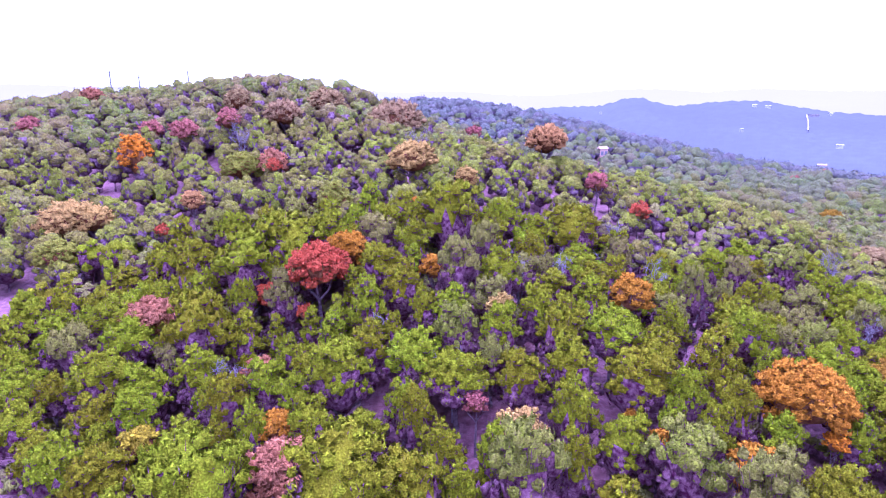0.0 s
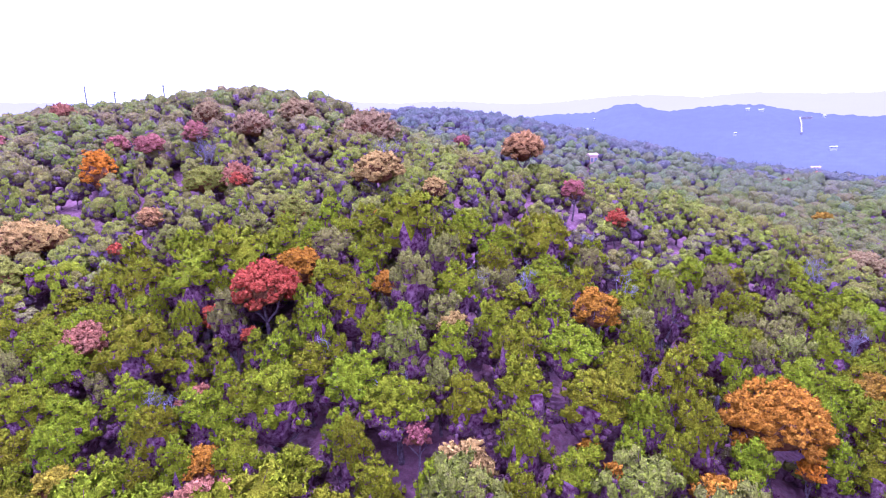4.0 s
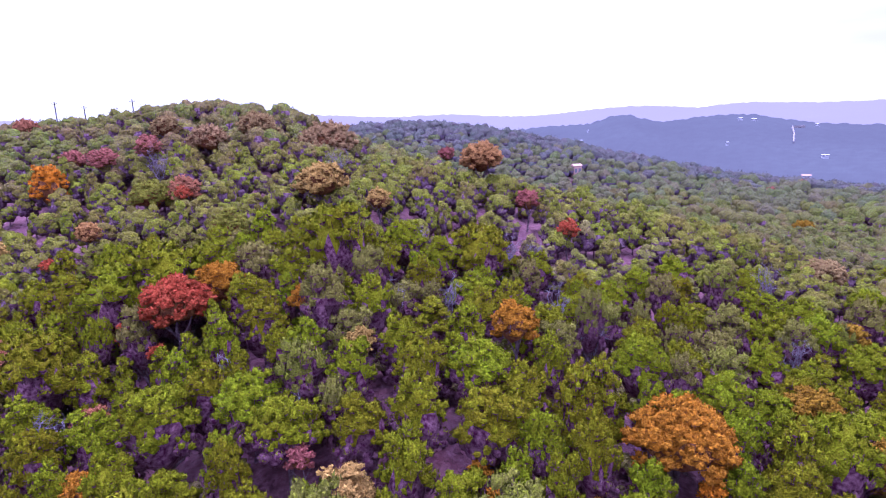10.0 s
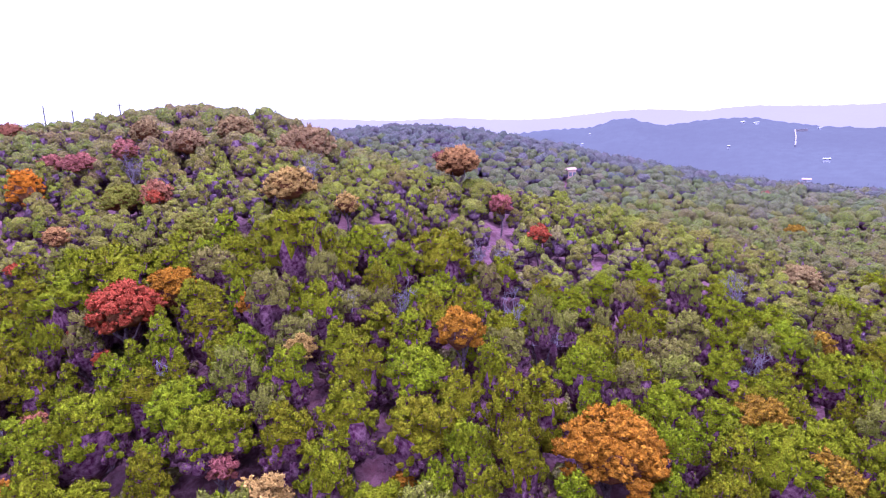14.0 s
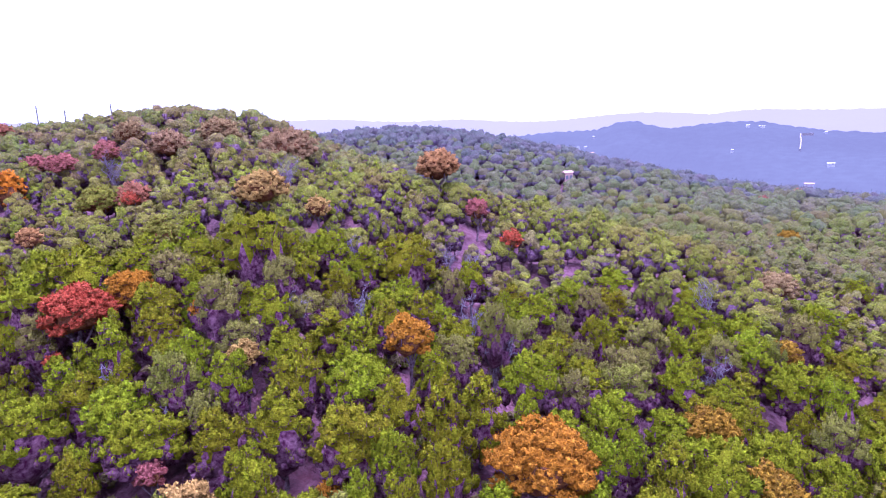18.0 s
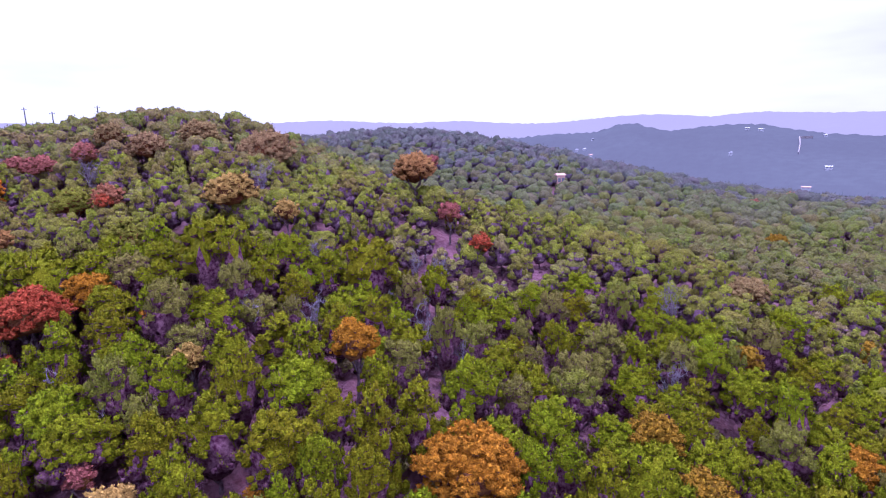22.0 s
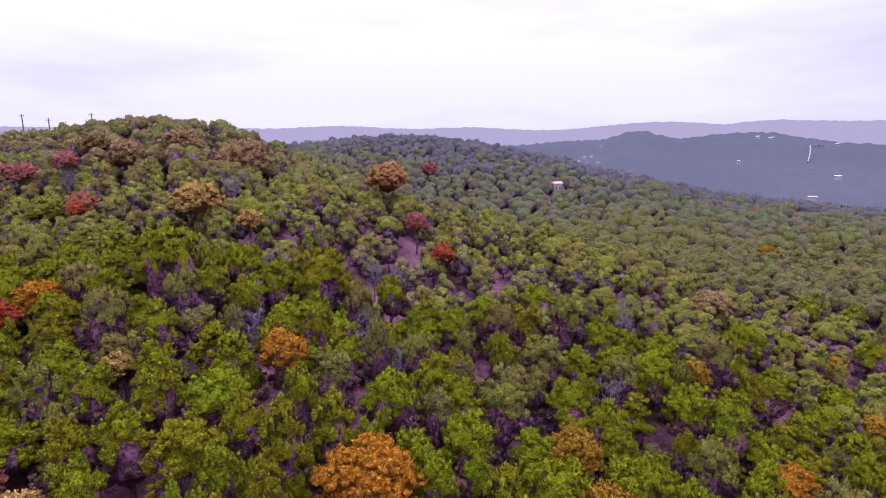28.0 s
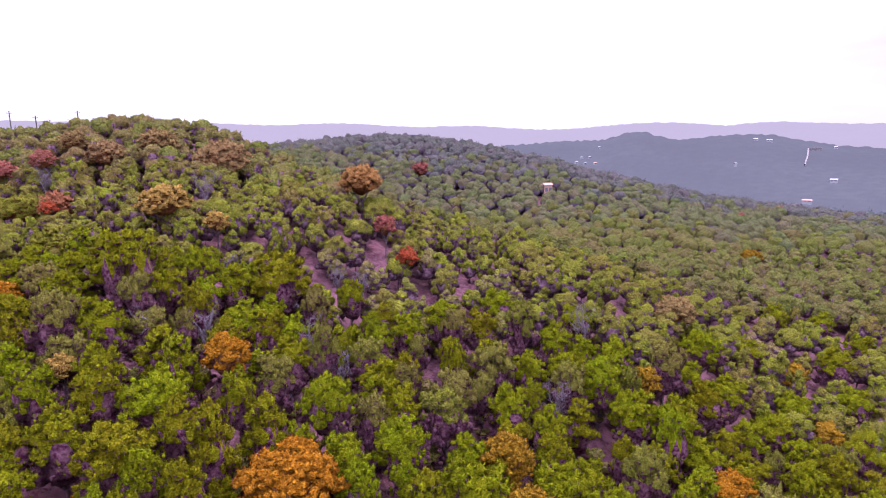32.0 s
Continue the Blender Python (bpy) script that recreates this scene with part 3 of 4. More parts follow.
autumn_oak(7.9, 38.0, 6.3, 0.9, "orange")
autumn_oak(40.4, 50.9, 3.7, 2.8, "gold")
autumn_oak(42.1, 45.1, 1.0, 3.6, "gold")
autumn_oak(-27.1, 49.8, 5.3, 1.8, "russet")
autumn_oak(-22.6, 40.2, 4.6, 1.7, "orange")
autumn_oak(-2.2, 50.5, 12.1, 1.5, "tan")
autumn_oak(66.3, 59.9, -5.4, 2.5, "orange")
autumn_oak(60.1, 73.2, 1.8, 2.3, "gold")
autumn_oak(92.5, 97.0, -7.3, 3.1, "gold")
autumn_oak(72.5, 97.7, 4.0, 3.4, "brown")
autumn_oak(138.3, 205.7, -7.8, 3.7, "gold")
autumn_oak(88.5, 79.1, -9.0, 2.4, "gold")
autumn_oak(64.7, 58.1, -5.2, 1.9, "orange")
autumn_oak(-39.1, 99.8, 21.7, 1.5, "red")
autumn_oak(167.1, 277.9, -2.8, 2.7, "red")
autumn_oak(200.0, 305.4, -3.0, 3.0, "red")
autumn_oak(9.6, 325.3, 18.9, 5.5, "crimson")
autumn_oak(-108.3, 135.8, 28.3, 3.0, "red")
autumn_oak(-67.9, 90.1, 14.0, 3.6, "tan")
bare_tree(-14.5, 50.4, 9.6, 1.3)
bare_tree(-49.8, 114.3, 26.4, 3.3)
bare_tree(-13.1, 106.3, 25.1, 3.1)
bare_tree(1.9, 81.4, 15.6, 2.0)
bare_tree(1.0, 60.5, 13.1, 2.1)
bare_tree(22.2, 60.9, 8.0, 1.8)
bare_tree(15.0, 73.8, 10.3, 1.8)
bare_tree(18.6, 64.0, 11.5, 1.7)
bare_tree(47.3, 65.2, 2.5, 2.4)
bare_tree(20.0, 86.8, 11.9, 1.8)
bare_tree(21.0, 59.1, 8.3, 1.9)
bare_tree(16.1, 87.0, 12.7, 1.7)
bare_tree(6.1, 63.0, 12.7, 1.9)
bare_tree(53.3, 82.0, 7.7, 2.2)
bare_tree(-7.2, 42.7, 8.3, 1.8)
bare_tree(-29.9, 47.8, 5.4, 2.0)

# ---------------------------------------------------------------- the green woods
rng = np.random.default_rng(11)


def scatter(x0, x1, y0, y1, step, jitter=0.42):
    """A loose, shifted grid of stems that keeps out of clearings and other trees."""
    nx, ny = int((x1 - x0) / step), int((y1 - y0) / (step * 0.87))
    i, j = np.meshgrid(np.arange(nx), np.arange(ny))
    x = x0 + (i + 0.5 * (j % 2)) * step + rng.uniform(-jitter, jitter, i.shape) * step
    y = y0 + j * step * 0.87 + rng.uniform(-jitter, jitter, i.shape) * step
    x, y = x.ravel(), y.ravel()
    keep = np.ones(len(x), bool)
    for tx, ty, tr in TAKEN:
        keep &= (x - tx) ** 2 + (y - ty) ** 2 > (tr * 0.75 + 0.6) ** 2
    return x[keep], y[keep]


def in_view(x, y, margin=6.0):
    return (x > -9 - 0.80 * (y + 7) - margin) & (x < 37 + 0.80 * y + margin)


# near trees: each one a thing of its own
KINDS = []
for k, (shape, R, height, low, boughs, tufts, sprays, mat, bare, words) in enumerate([
        ("dome", 3.0, 7.0, 1.5, 13, 9, 2300, LEAF, 0.05, "rounded green juniper with tufted foliage on a wooded hillside"),
        ("dome", 2.6, 6.6, 1.2, 12, 9, 2000, LEAF, 0.1, "rounded green juniper with tufted foliage on a wooded hillside"),
        ("flat", 3.3, 6.6, 2.4, 14, 9, 2400, LEAF, -0.05, "wide flat-topped green juniper on a wooded hillside"),
        ("cone", 1.8, 7.4, 0.5, 12, 8, 1900, LEAF, 0.25, "upright pointed green juniper on a wooded hillside"),
        ("ragged", 2.9, 6.4, 1.6, 12, 7, 1300, LEAF_DULL, -0.1, "greyish green juniper with thin foliage and bare grey twigs"),
        ("ragged", 2.5, 5.8, 1.3, 11, 6, 1100, LEAF_DULL, -0.15, "greyish green juniper with thin foliage and bare grey twigs"),
        ("dome", 2.0, 5.4, 0.8, 9, 8, 1300, LEAF, 0.1, "small rounded green juniper between larger trees"),
        ("cone", 2.4, 6.8, 0.7, 12, 8, 2000, LEAF, 0.2, "broad pointed green juniper with upright plumes"),
        ("dome", 3.4, 7.4, 1.8, 16, 9, 2700, LEAF, 0.0, "large spreading green juniper with layered boughs"),
]):
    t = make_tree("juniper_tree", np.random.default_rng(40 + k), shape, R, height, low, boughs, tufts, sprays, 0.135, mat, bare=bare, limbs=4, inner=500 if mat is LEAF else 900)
    tagged(t, words, "tree", "juniper trees")
    KINDS.append(t)
SINGLE = 235  # junipers built one by one beside those placed by hand
FORMS = {"round": (0, 1), "flat": (2,), "upright": (3,), "grey": (4, 5), "plume": (7,), "broad": (8,)}
REACH = (3.0, 2.6, 3.3, 1.8, 2.9, 2.5, 2.0, 2.4, 3.4)
TOPS = (7.0, 6.6, 6.6, 7.4, 6.4, 5.8, 5.4, 6.8, 7.4)
spare = list(KINDS)


def set_juniper(k, m):
    """Puts the first tree of its kind, or a copy, at the pose m."""
    if KINDS[k] in spare:
        spare.remove(KINDS[k])
        KINDS[k].matrix_basis = m
    else:
        copy_thing(KINDS[k], m)


def juniper(x, y, R, form):
    """A juniper of crown radius R that reaches the top of the canopy."""
    k = FORMS[form][int(abs(x * 7 + y * 3)) % len(FORMS[form])]
    R *= 0.88
    q = R / REACH[k]
    top = DEPTH + 0.6 + 0.9 * math.sin(x * 1.7 + y * 2.3) + (0.6 if form == "upright" else 0.0)
    set_juniper(k, place(x, y, x + y, q, top / (q * TOPS[k])))
    TAKEN.append((x, y, R * 1.2))


juniper(-22.6, 54.4, 1.9, "upright")
juniper(-19.6, 54.0, 1.8, "upright")
juniper(-26.6, 54.6, 1.8, "upright")
juniper(-31.4, 41.2, 2.8, "round")
juniper(-24.8, 40.3, 2.6, "round")
juniper(-19.3, 39.0, 3.0, "round")
juniper(-15.0, 38.0, 2.8, "round")
juniper(-8.2, 35.8, 2.8, "round")
juniper(-6.9, 41.9, 3.9, "flat")
juniper(-1.0, 41.6, 3.0, "round")
juniper(3.4, 42.4, 3.1, "round")
juniper(2.7, 37.1, 3.1, "round")
juniper(9.2, 40.5, 3.8, "broad")
juniper(13.1, 35.0, 2.4, "round")
juniper(16.1, 37.7, 2.3, "round")
juniper(-38.8, 54.9, 2.7, "round")
juniper(-18.5, 57.9, 1.7, "upright")
juniper(-19.5, 50.9, 2.5, "plume")
juniper(-30.2, 54.6, 3.2, "plume")
juniper(-21.6, 47.7, 2.5, "round")
juniper(-17.7, 43.7, 3.9, "broad")
juniper(-33.1, 49.2, 3.9, "round")
juniper(-12.7, 56.2, 3.3, "round")
juniper(-7.3, 50.2, 2.8, "round")
juniper(1.7, 50.6, 2.8, "round")
juniper(3.5, 46.9, 3.0, "round")
juniper(8.6, 47.4, 3.7, "flat")
juniper(15.3, 49.7, 2.7, "round")
juniper(-2.9, 52.6, 2.7, "grey")
juniper(-51.9, 64.3, 3.9, "round")
juniper(-38.8, 62.9, 3.3, "plume")
juniper(-11.7, 40.7, 2.3, "round")
juniper(-38.0, 47.4, 3.6, "round")
juniper(-13.2, 49.8, 1.8, "round")
juniper(12.0, 44.3, 3.2, "round")
juniper(17.1, 60.0, 3.5, "round")
juniper(21.1, 58.6, 2.1, "grey")
juniper(29.1, 65.0, 2.8, "round")
juniper(26.4, 56.1, 1.6, "upright")
juniper(35.1, 60.7, 3.3, "grey")
juniper(41.4, 60.7, 3.2, "round")
juniper(44.6, 70.8, 3.6, "round")
juniper(48.5, 77.2, 3.5, "round")
juniper(49.0, 67.4, 3.0, "grey")
juniper(35.1, 67.5, 2.7, "round")
juniper(8.9, 67.0, 3.9, "round")
juniper(-6.6, 60.9, 3.9, "round")
juniper(1.2, 60.6, 3.0, "grey")
juniper(28.3, 74.6, 3.3, "round")
juniper(38.3, 78.3, 3.9, "round")
juniper(53.3, 85.8, 3.9, "round")
juniper(57.8, 79.8, 3.9, "round")
juniper(56.7, 65.4, 3.9, "broad")
juniper(63.3, 68.6, 3.9, "round")
juniper(73.3, 78.1, 3.9, "round")
juniper(64.1, 63.5, 3.9, "round")
juniper(72.5, 69.8, 3.9, "round")
juniper(86.0, 83.4, 3.9, "round")
juniper(72.8, 86.7, 3.9, "flat")
juniper(78.9, 69.7, 3.9, "plume")
juniper(99.2, 89.3, 3.9, "round")
juniper(26.0, 45.2, 3.1, "round")
juniper(30.5, 48.4, 3.2, "broad")
juniper(45.4, 54.5, 2.8, "round")
juniper(48.9, 52.6, 3.0, "round")
juniper(36.1, 46.8, 2.9, "round")
juniper(22.4, 44.5, 2.1, "round")
juniper(102.3, 99.8, 3.9, "round")
juniper(113.1, 110.3, 3.9, "round")
juniper(111.3, 119.7, 3.9, "round")
juniper(99.5, 115.4, 3.9, "round")
juniper(85.0, 97.3, 3.9, "round")
juniper(41.2, 86.2, 3.8, "round")
juniper(19.4, 81.5, 3.2, "round")
juniper(16.5, 72.6, 2.5, "grey")

def packed(x0, x1, y0, y1, radii, tries):
    """Crowns that stand close but hardly overlap, the large ones first."""
    kept = np.array([(a, b, r * 0.8) for a, b, r in TAKEN])
    first_new = len(kept)
    for R in radii:
        for x, y in zip(rng.uniform(x0, x1, tries), rng.uniform(y0, y1, tries)):
            if -9 - 0.80 * (y + 7) < x < 37 + 0.80 * y and np.all((kept[:, 0] - x) ** 2 + (kept[:, 1] - y) ** 2 > (0.76 * (kept[:, 2] + R)) ** 2):
                kept = np.concatenate([kept, [(x, y, R)]])
    return kept[first_new:]


more = packed(-62, 100, 27, 79, (2.9, 2.5, 2.1, 1.7), 1500)
more = more[np.argsort(np.hypot(more[:, 0] - 14, more[:, 1] - 4))]
for x, y, R in more[:SINGLE]:
    dull = noise.noise(Vector((x * 0.05, y * 0.05, 3.0))) + 0.5 * math.exp(-(((x - 32) / 26) ** 2) - ((y - 72) / 16) ** 2) > (0.33 if y > 47 else 0.6)
    pick = int(rng.choice(9, p=[0.10, 0.08, 0.10, 0.03, 0.27, 0.25, 0.08, 0.03, 0.06] if dull else [0.19, 0.16, 0.14, 0.07, 0.05, 0.05, 0.08, 0.12, 0.14]))
    q = R * rng.uniform(0.95, 1.15) / REACH[pick]
    set_juniper(pick, place(x, y, rng.uniform(0, 6.28), q, (DEPTH - 1.2 + 0.7 * R + rng.uniform(-0.8, 0.9)) / (q * TOPS[pick])))
for k, src in enumerate(spare):
    src.matrix_basis = place(-20.0 + 7 * k, 22.0)
rest_x, rest_y = more[SINGLE:, 0], more[SINGLE:, 1]


# woods beyond: countless trees, joined stand by stand
def stand(name, xs, ys, kinds, mats, label, size=(0.85, 1.5), tall=(0.78, 1.22)):
    if len(xs) == 0:
        return None
    V, F, S, T, M, at = [], [], [], [], [], 0
    gz = ground(xs, ys)
    for x, y, z in zip(xs, ys, gz):
        v, f, s, shade = kinds[rng.integers(len(kinds))]
        a, q = rng.uniform(0, 6.28), rng.uniform(*size)
        ca, sa = math.cos(a) * q, math.sin(a) * q
        w = np.empty_like(v)
        w[:, 0] = v[:, 0] * ca - v[:, 1] * sa + x
        w[:, 1] = v[:, 0] * sa + v[:, 1] * ca + y
        w[:, 2] = v[:, 2] * q * rng.uniform(*tall) + z
        m = np.empty_like(v)
        m[:, 0], m[:, 1], m[:, 2] = shade[:, 0] * ca / q - shade[:, 1] * sa / q, shade[:, 0] * sa / q + shade[:, 1] * ca / q, shade[:, 2]
        V.append(w), F.append(f + at), S.append(s), T.append(np.full(len(v), rng.random() ** 0.8)), M.append(m)
        at += len(v)
    me = mesh_of(name, np.concatenate(V), np.concatenate(F), mats, np.concatenate(S), True, np.concatenate(T), np.concatenate(M))
    return tagged(new(name, me), label, "woods", kind="stuff")


def lod(shape, R, height, low, boughs, tufts, sprays, spray, seed, bare=0.2, trunk=True, inner=0):
    v, f, s, shade, c = crown_arrays(np.random.default_rng(seed), shape, R, low, height, boughs, tufts, sprays, spray, bare, inner)
    if trunk:
        tv, tf = tube([(0, 0, -0.8), (0, 0, low), (0, 0, (low + height) / 2)], [0.2, 0.14, 0.06], 4)
        v, f = np.concatenate([tv, v]), np.concatenate([tf, f + len(tv)])
        s, shade = np.concatenate([np.zeros(len(tf), int), s]), np.concatenate([unit(tv * (1, 1, 0) + 1e-3), shade])
    return v, f, s, shade


MID = [lod("dome", 3.0, 6.8, 1.4, 13, 0, 520, 0.175, 1, 0.05, inner=40), lod("dome", 2.6, 6.3, 1.2, 12, 0, 460, 0.175, 2, 0.1, inner=40), lod("flat", 3.4, 6.4, 2.2, 13, 0, 520, 0.175, 3, 0.0, inner=60),
       lod("cone", 2.1, 7.0, 0.6, 11, 0, 420, 0.175, 4, 0.2, inner=30), lod("ragged", 2.9, 6.4, 1.4, 12, 0, 380, 0.175, 5, -0.05, inner=90), lod("dome", 2.1, 5.4, 1.0, 10, 0, 330, 0.17, 6, 0.1, inner=30)]
THIN = [lod("ragged", 2.9, 6.2, 1.4, 12, 0, 240, 0.19, 7, -0.25, inner=160), lod("ragged", 2.5, 5.7, 1.2, 11, 0, 200, 0.19, 8, -0.25, inner=140)]
OAK = [lod("oak", 3.8, 6.8, 0.8, 7, 0, 130, 0.30, 31, 0.1), lod("oak", 4.2, 6.4, 0.9, 8, 0, 140, 0.30, 32, 0.1), lod("dome", 3.0, 5.8, 0.8, 8, 0, 100, 0.28, 33, 0.1)]
FAR = [lod("dome", 3.3, 6.5, 0.9, 5, 0, 60, 0.34, 11, 0.1, False), lod("flat", 3.7, 6.0, 1.2, 5, 0, 60, 0.34, 12, 0.1, False), lod("dome", 2.7, 5.5, 0.9, 4, 0, 50, 0.34, 13, 0.1, False)]
HILL = [lod("dome", 3.7, 6.1, 0.9, 0, 0, 26, 0.5, 15, 0.0, False), lod("flat", 4.0, 5.7, 1.0, 0, 0, 26, 0.5, 16, 0.0, False)]
DOT = [lod("dome", 4.4, 5.8, 0.8, 0, 0, 10, 0.7, 21, 0.0, False), lod("flat", 4.8, 5.2, 0.8, 0, 0, 10, 0.7, 22, 0.0, False)]
BUSH = [lod("dome", 1.3, 2.2, 0.2, 4, 2, 24, 0.16, 51, 0.2, False), lod("ragged", 1.1, 1.6, 0.1, 3, 2, 24, 0.15, 52, 0.0, False)]


def patchy(x, y, scale, seed):
    return np.array([noise.noise(Vector((float(a) * scale, float(b) * scale, seed))) for a, b in zip(x, y)])


see = in_view(rest_x, rest_y)
rest_x, rest_y = rest_x[see], rest_y[see]
grey = patchy(rest_x, rest_y, 0.05, 3.0) + 0.5 * np.exp(-(((rest_x - 32) / 26) ** 2) - ((rest_y - 75) / 20) ** 2) + rng.uniform(-0.25, 0.25, len(rest_x)) > 0.38
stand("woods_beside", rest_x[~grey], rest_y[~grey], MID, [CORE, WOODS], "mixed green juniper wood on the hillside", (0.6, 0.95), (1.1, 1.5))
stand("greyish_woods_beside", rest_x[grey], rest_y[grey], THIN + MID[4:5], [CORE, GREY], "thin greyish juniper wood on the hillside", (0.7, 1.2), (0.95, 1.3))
xs, ys = scatter(-60, 110, 26, 84, 2.9)
see = in_view(xs, ys)
stand("undergrowth", xs[see], ys[see], BUSH, [CORE, GREY], "low dusty green and grey brush under the junipers", (0.6, 1.3), (0.9, 1.1))
xs, ys = scatter(-60, 90, -45, 27, 5.2)
stand("woods_below", xs, ys, HILL, [CORE, WOODS], "green juniper wood below the flight path", (0.8, 1.2), (0.95, 1.25))
xs, ys = scatter(-150, 190, 78, 128, 4.5, 0.42)
see = in_view(xs, ys)
xs, ys = xs[see], ys[see]
grey = patchy(xs, ys, 0.05, 3.0) + 0.4 * np.exp(-(((xs - 28) / 34) ** 2)) + rng.uniform(-0.3, 0.3, len(xs)) > 0.47
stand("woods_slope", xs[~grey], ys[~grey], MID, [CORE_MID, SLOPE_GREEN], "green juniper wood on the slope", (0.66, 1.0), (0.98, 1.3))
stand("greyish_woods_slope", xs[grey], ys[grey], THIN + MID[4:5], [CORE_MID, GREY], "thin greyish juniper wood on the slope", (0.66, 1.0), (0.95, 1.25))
xs, ys = scatter(-230, 10, 122, 235, 5.8)
see = in_view(xs, ys, 15)
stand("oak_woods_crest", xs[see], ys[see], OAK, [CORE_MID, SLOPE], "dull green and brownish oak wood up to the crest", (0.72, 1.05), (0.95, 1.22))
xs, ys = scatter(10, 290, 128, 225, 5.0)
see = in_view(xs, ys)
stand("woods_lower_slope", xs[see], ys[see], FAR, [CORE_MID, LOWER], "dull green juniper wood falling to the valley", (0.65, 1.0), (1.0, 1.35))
xs, ys = scatter(-150, 460, 225, 520, 5.4)
see = in_view(xs, ys) & ((xs > -75) | (ys > 330)) & (ys + 0.35 * xs < 470)
xs, ys = xs[see], ys[see]
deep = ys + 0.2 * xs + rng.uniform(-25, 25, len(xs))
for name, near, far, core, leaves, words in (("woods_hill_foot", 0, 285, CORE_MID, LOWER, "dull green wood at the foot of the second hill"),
                                             ("woods_hill_side", 285, 345, CORE_FAR, HALF_HAZY, "slightly hazed green wood on the side of the second hill"),
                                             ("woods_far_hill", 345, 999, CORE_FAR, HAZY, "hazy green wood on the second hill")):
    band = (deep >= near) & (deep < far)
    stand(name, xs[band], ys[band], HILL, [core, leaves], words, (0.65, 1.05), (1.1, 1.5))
xs, ys = scatter(60, 640, 250, 720, 8.6)
see = in_view(xs, ys) & (ys + 0.35 * xs >= 470)
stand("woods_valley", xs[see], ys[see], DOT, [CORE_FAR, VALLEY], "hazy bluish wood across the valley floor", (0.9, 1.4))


# ---------------------------------------------------------------- far houses, track and poles
# White walls, greyed and blued in colour to stand in for haze.
WHITE = plain("hazed_white_paint", (0.252, 0.252, 0.282), 0.7, 0.08)
ROOF_PALE = plain("pale_metal_roof", (0.228, 0.228, 0.27), 0.45, 0.08)
ROOF_TAN = plain("tan_pink_roof", (0.372, 0.216, 0.18), 0.8, 0.15)
PANE = plain("grey_window_glass", (0.12, 0.12, 0.15), 0.2, 0.1)
CHALK = plain("pale_limestone_track", (0.15, 0.128, 0.136), 0.95, 0.15, 0.1)
POLE = plain("weathered_pole_wood", (0.078, 0.063, 0.06), 0.9, 0.3, 4.0)
PORCELAIN = plain("grey_porcelain", (0.27, 0.27, 0.276), 0.3, 0.1)


def box(x0, x1, y0, y1, z0, z1):
    v = np.array([(x, y, z) for z in (z0, z1) for y in (y0, y1) for x in (x0, x1)], float)
    f = np.array([(0, 2, 3), (0, 3, 1), (4, 5, 7), (4, 7, 6), (0, 1, 5), (0, 5, 4), (2, 6, 7), (2, 7, 3), (0, 4, 6), (0, 6, 2), (1, 3, 7), (1, 7, 5)])
    return v, f


def gable(x0, x1, y0, y1, z0, z1, lip=0.35):
    x0, x1, y0, y1 = x0 - lip, x1 + lip, y0 - lip, y1 + lip
    ym = (y0 + y1) / 2
    v = np.array([(x0, y0, z0), (x1, y0, z0), (x1, y1, z0), (x0, y1, z0), (x0, ym, z1), (x1, ym, z1),
                  (x0, y0, z0 + 0.25), (x1, y0, z0 + 0.25), (x1, y1, z0 + 0.25), (x0, y1, z0 + 0.25)], float)
    f = np.array([(0, 2, 1), (0, 3, 2), (6, 7, 5), (6, 5, 4), (8, 9, 4), (8, 4, 5), (0, 1, 7), (0, 7, 6), (2, 3, 9), (2, 9, 8), (1, 2, 8), (1, 8, 7), (7, 8, 5), (3, 0, 6), (3, 6, 9), (9, 6, 4)])
    return v, f


def land(x, y):
    """The height of the far land: the near sheet or the hill across the valley."""
    az, r = math.degrees(math.atan2(x - 10, y - 4)), math.hypot(x - 10, y - 4)
    return max(float(ground(x, y)), float(ridge_height(az, r, CREST_A, 8, 480, 1150, -24)) if r > 480 else -99)


def house(x, y, long, deep, tall, turn, roof, label, lift=0.0, paint=None):
    long, deep, tall = 0.85 * long, 0.85 * deep, 0.75 * tall
    root = new("house")
    put("wall", mesh_of("wall", *box(-long / 2, long / 2, -deep / 2, deep / 2, -2.5, tall), [paint or WHITE]), root)
    put("roof", mesh_of("roof", *gable(-long / 2, long / 2, -deep / 2, deep / 2, tall - 0.02, tall + deep * 0.3), [roof]), root)
    for k in range(max(2, int(long / 5))):
        cx = -long / 2 + (k + 0.5) * long / max(2, int(long / 5))
        put("window", mesh_of("window", *box(cx - 0.8, cx + 0.8, -deep / 2 - 0.06, -deep / 2 + 0.05, tall * 0.35, tall * 0.75), [PANE]), root)
    root.matrix_basis = pose(x, y, land(x, y) + lift, 0, 0, turn)
    tagged(root, label, "house", "far houses")


house(464.5, 882.8, 6.2, 4.2, 2.2, -20, ROOF_PALE, "white hilltop house across the valley", 2)
house(480.1, 872.8, 8.5, 3.6, 1.8, -35, ROOF_PALE, "long white hilltop house across the valley", 2)
house(410.5, 602.3, 7.5, 4.2, 1.8, -30, ROOF_PALE, "white house with a pale roof on the valley floor", 2.5)
house(323.9, 495.7, 7.8, 4.0, 1.6, -25, ROOF_TAN, "low building with a tan roof in the valley woods", 2.5)
house(573.9, 870.5, 5.2, 4.0, 2.1, 10, ROOF_PALE, "small white house on the far hillside", 2)
house(352.4, 694.6, 3.4, 2.9, 1.9, 0, ROOF_PALE, "small white cabin on the far hillside", 3)
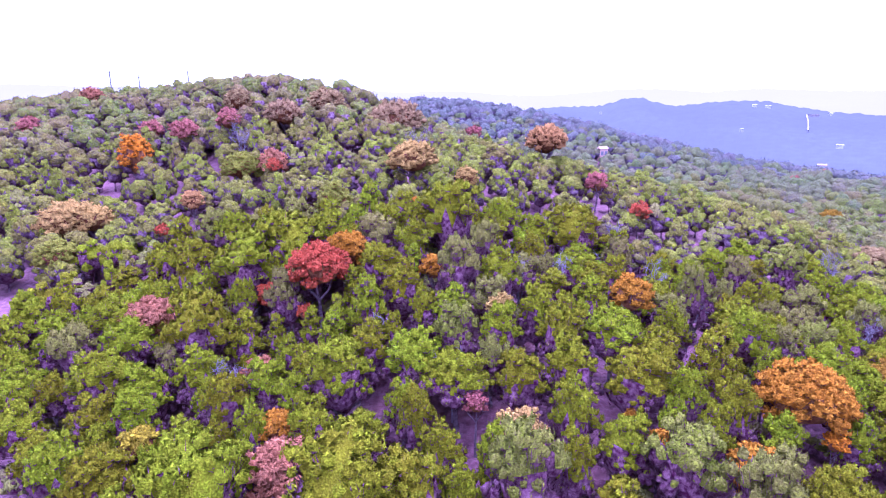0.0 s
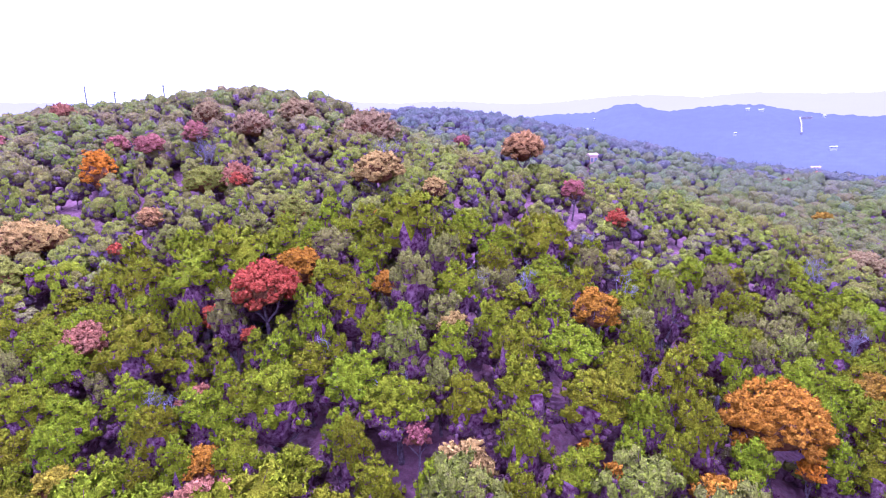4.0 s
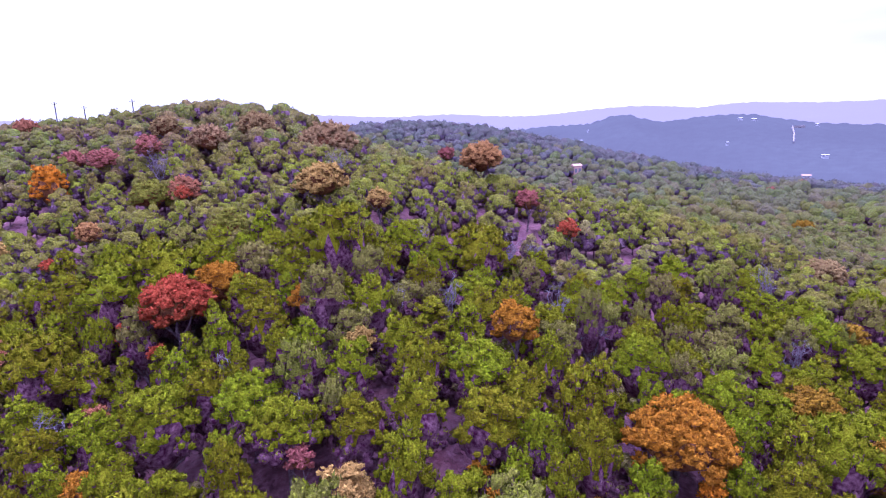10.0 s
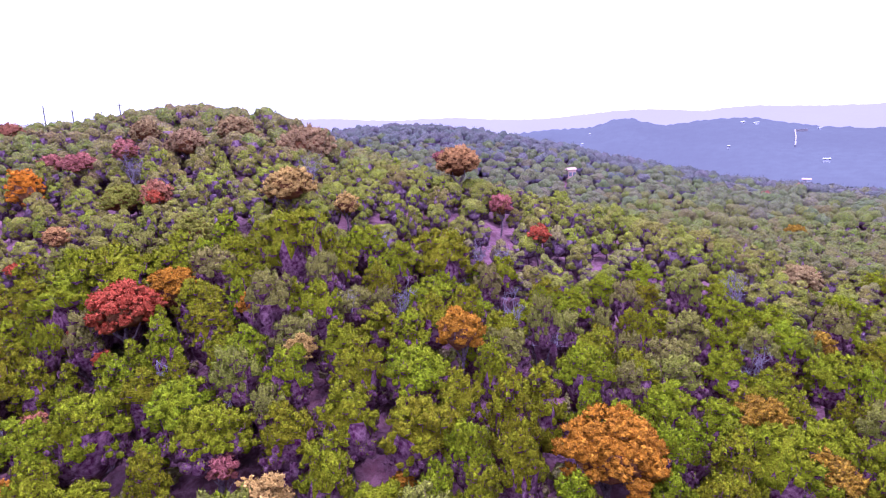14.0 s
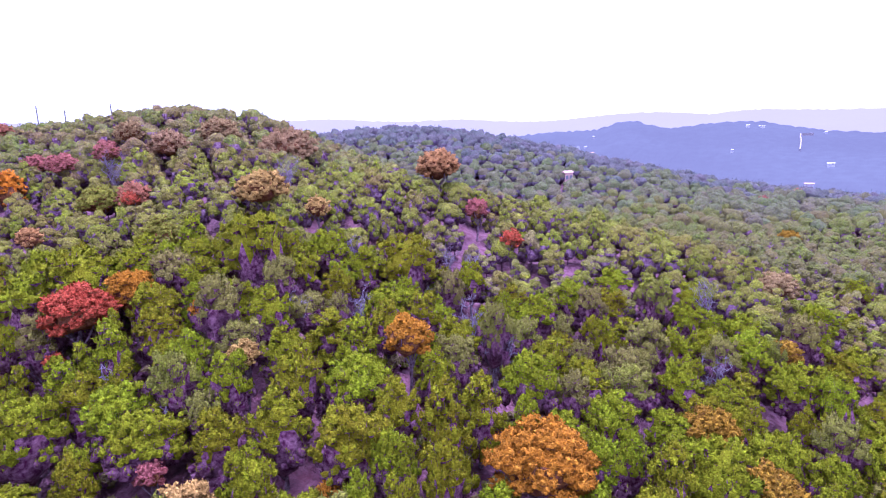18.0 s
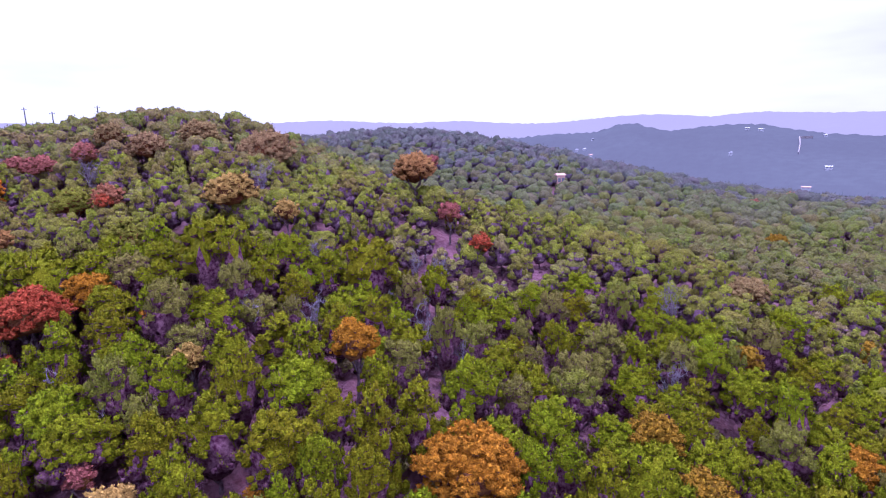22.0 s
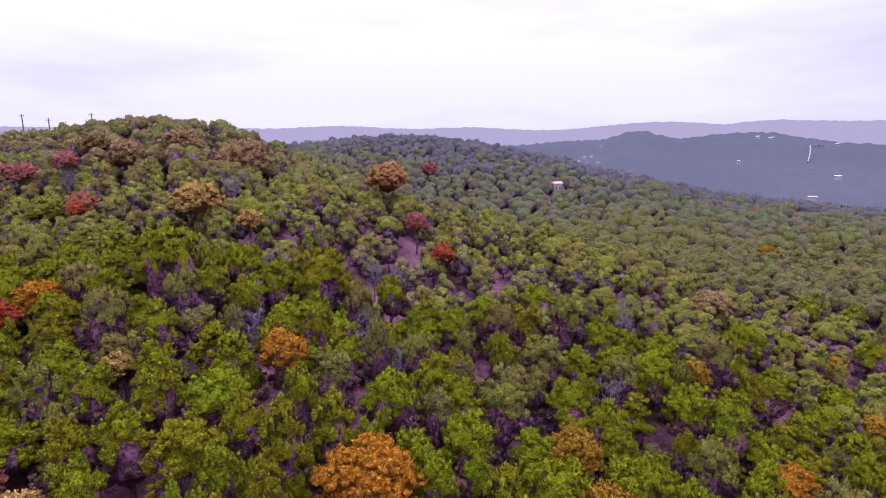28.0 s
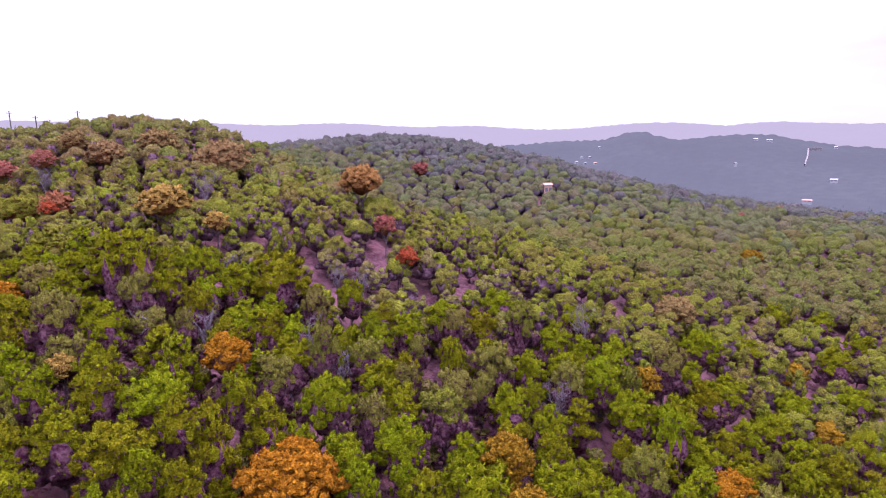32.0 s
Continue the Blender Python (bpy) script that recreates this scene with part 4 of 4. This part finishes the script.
house(183.4, 789.5, 4.0, 3.4, 2.2, 12, ROOF_PALE, "small white house in a far hamlet", 1.5)
house(198.2, 827.4, 3.4, 3.4, 2.2, -30, ROOF_PALE, "small white house in a far hamlet", 1.5)
house(208.9, 829.4, 4.6, 3.4, 2.2, 25, ROOF_PALE, "small white house in a far hamlet", 1.5)
house(204.5, 771.0, 4.6, 3.4, 2.1, 0, ROOF_TAN, "tan-roofed house in a far hamlet", 1.5)
house(192.9, 779.6, 3.4, 2.9, 2.2, 40, ROOF_PALE, "small white house in a far hamlet", 1.5)
house(242.6, 922.3, 2.9, 2.9, 2.1, 10, ROOF_PALE, "small white house high on the far hill", 2)
house(78.7, 308.0, 5.2, 4.4, 7.0, 15, ROOF_TAN, "tall pinkish tan-roofed house among hillside trees", 1.2, ROOF_TAN)


def track(name, ends, width, label):
    """A pale strip laid over the far hillside."""
    V, F = [], []
    for (xa, ya), (xb, yb) in zip(ends, ends[1:]):
        n = 12
        dx, dy = xb - xa, yb - ya
        q = math.hypot(dx, dy)
        ox, oy = -dy / q * width / 2, dx / q * width / 2
        base = len(V)
        for k in range(n + 1):
            cx, cy = xa + dx * k / n, ya + dy * k / n
            w = 1 + 0.3 * math.sin(k * 2.1)
            z = land(cx, cy) + 4.2
            V += [(cx - ox * w, cy - oy * w, z), (cx + ox * w, cy + oy * w, z), (cx - ox * w, cy - oy * w, z - 7), (cx + ox * w, cy + oy * w, z - 7)]
        for k in range(n):
            i = base + 4 * k
            F += [(i, i + 1, i + 5), (i, i + 5, i + 4), (i, i + 4, i + 6), (i, i + 6, i + 2), (i + 1, i + 3, i + 7), (i + 1, i + 7, i + 5)]
    tagged(new(name, mesh_of(name, np.array(V, float), np.array(F), [CHALK])), label, "road", kind="structure")


track("road_up_hill", [(432.4, 694.1), (469.8, 755.6), (506.4, 819.9), (536.3, 839.5)], 1.4, "pale limestone track cut up the far hillside")


def utility_pole(x, y, top, turn):
    foot = float(ground(x, y))
    root = new("utility_pole")
    h = top - foot
    put("post", mesh_of("post", *tube([(0, 0, -1), (0, 0, h * 0.5), (0, 0, h)], [0.24, 0.2, 0.15], 8), [POLE], smooth=True), root)
    put("crossarm", mesh_of("crossarm", *box(-0.75, 0.75, -0.26, -0.14, h - 0.72, h - 0.6), [POLE]), root)
    for cx in (-0.65, 0.0, 0.65):
        put("insulator", mesh_of("insulator", *tube([(cx, -0.2, h - 0.6), (cx, -0.2, h - 0.48), (cx, -0.2, h - 0.36)], [0.06, 0.09, 0.04], 6), [PORCELAIN]), root)
    root.matrix_basis = pose(x, y, foot, 0, 0, turn)
    tagged(root, "tall weathered wooden utility pole above the crest trees", "utility pole", "utility poles")


utility_pole(-117.6, 190.0, 44.0, 20)
utility_pole(-88.4, 182.0, 43.4, 20)
utility_pole(-107.1, 188.0, 42.3, 20)
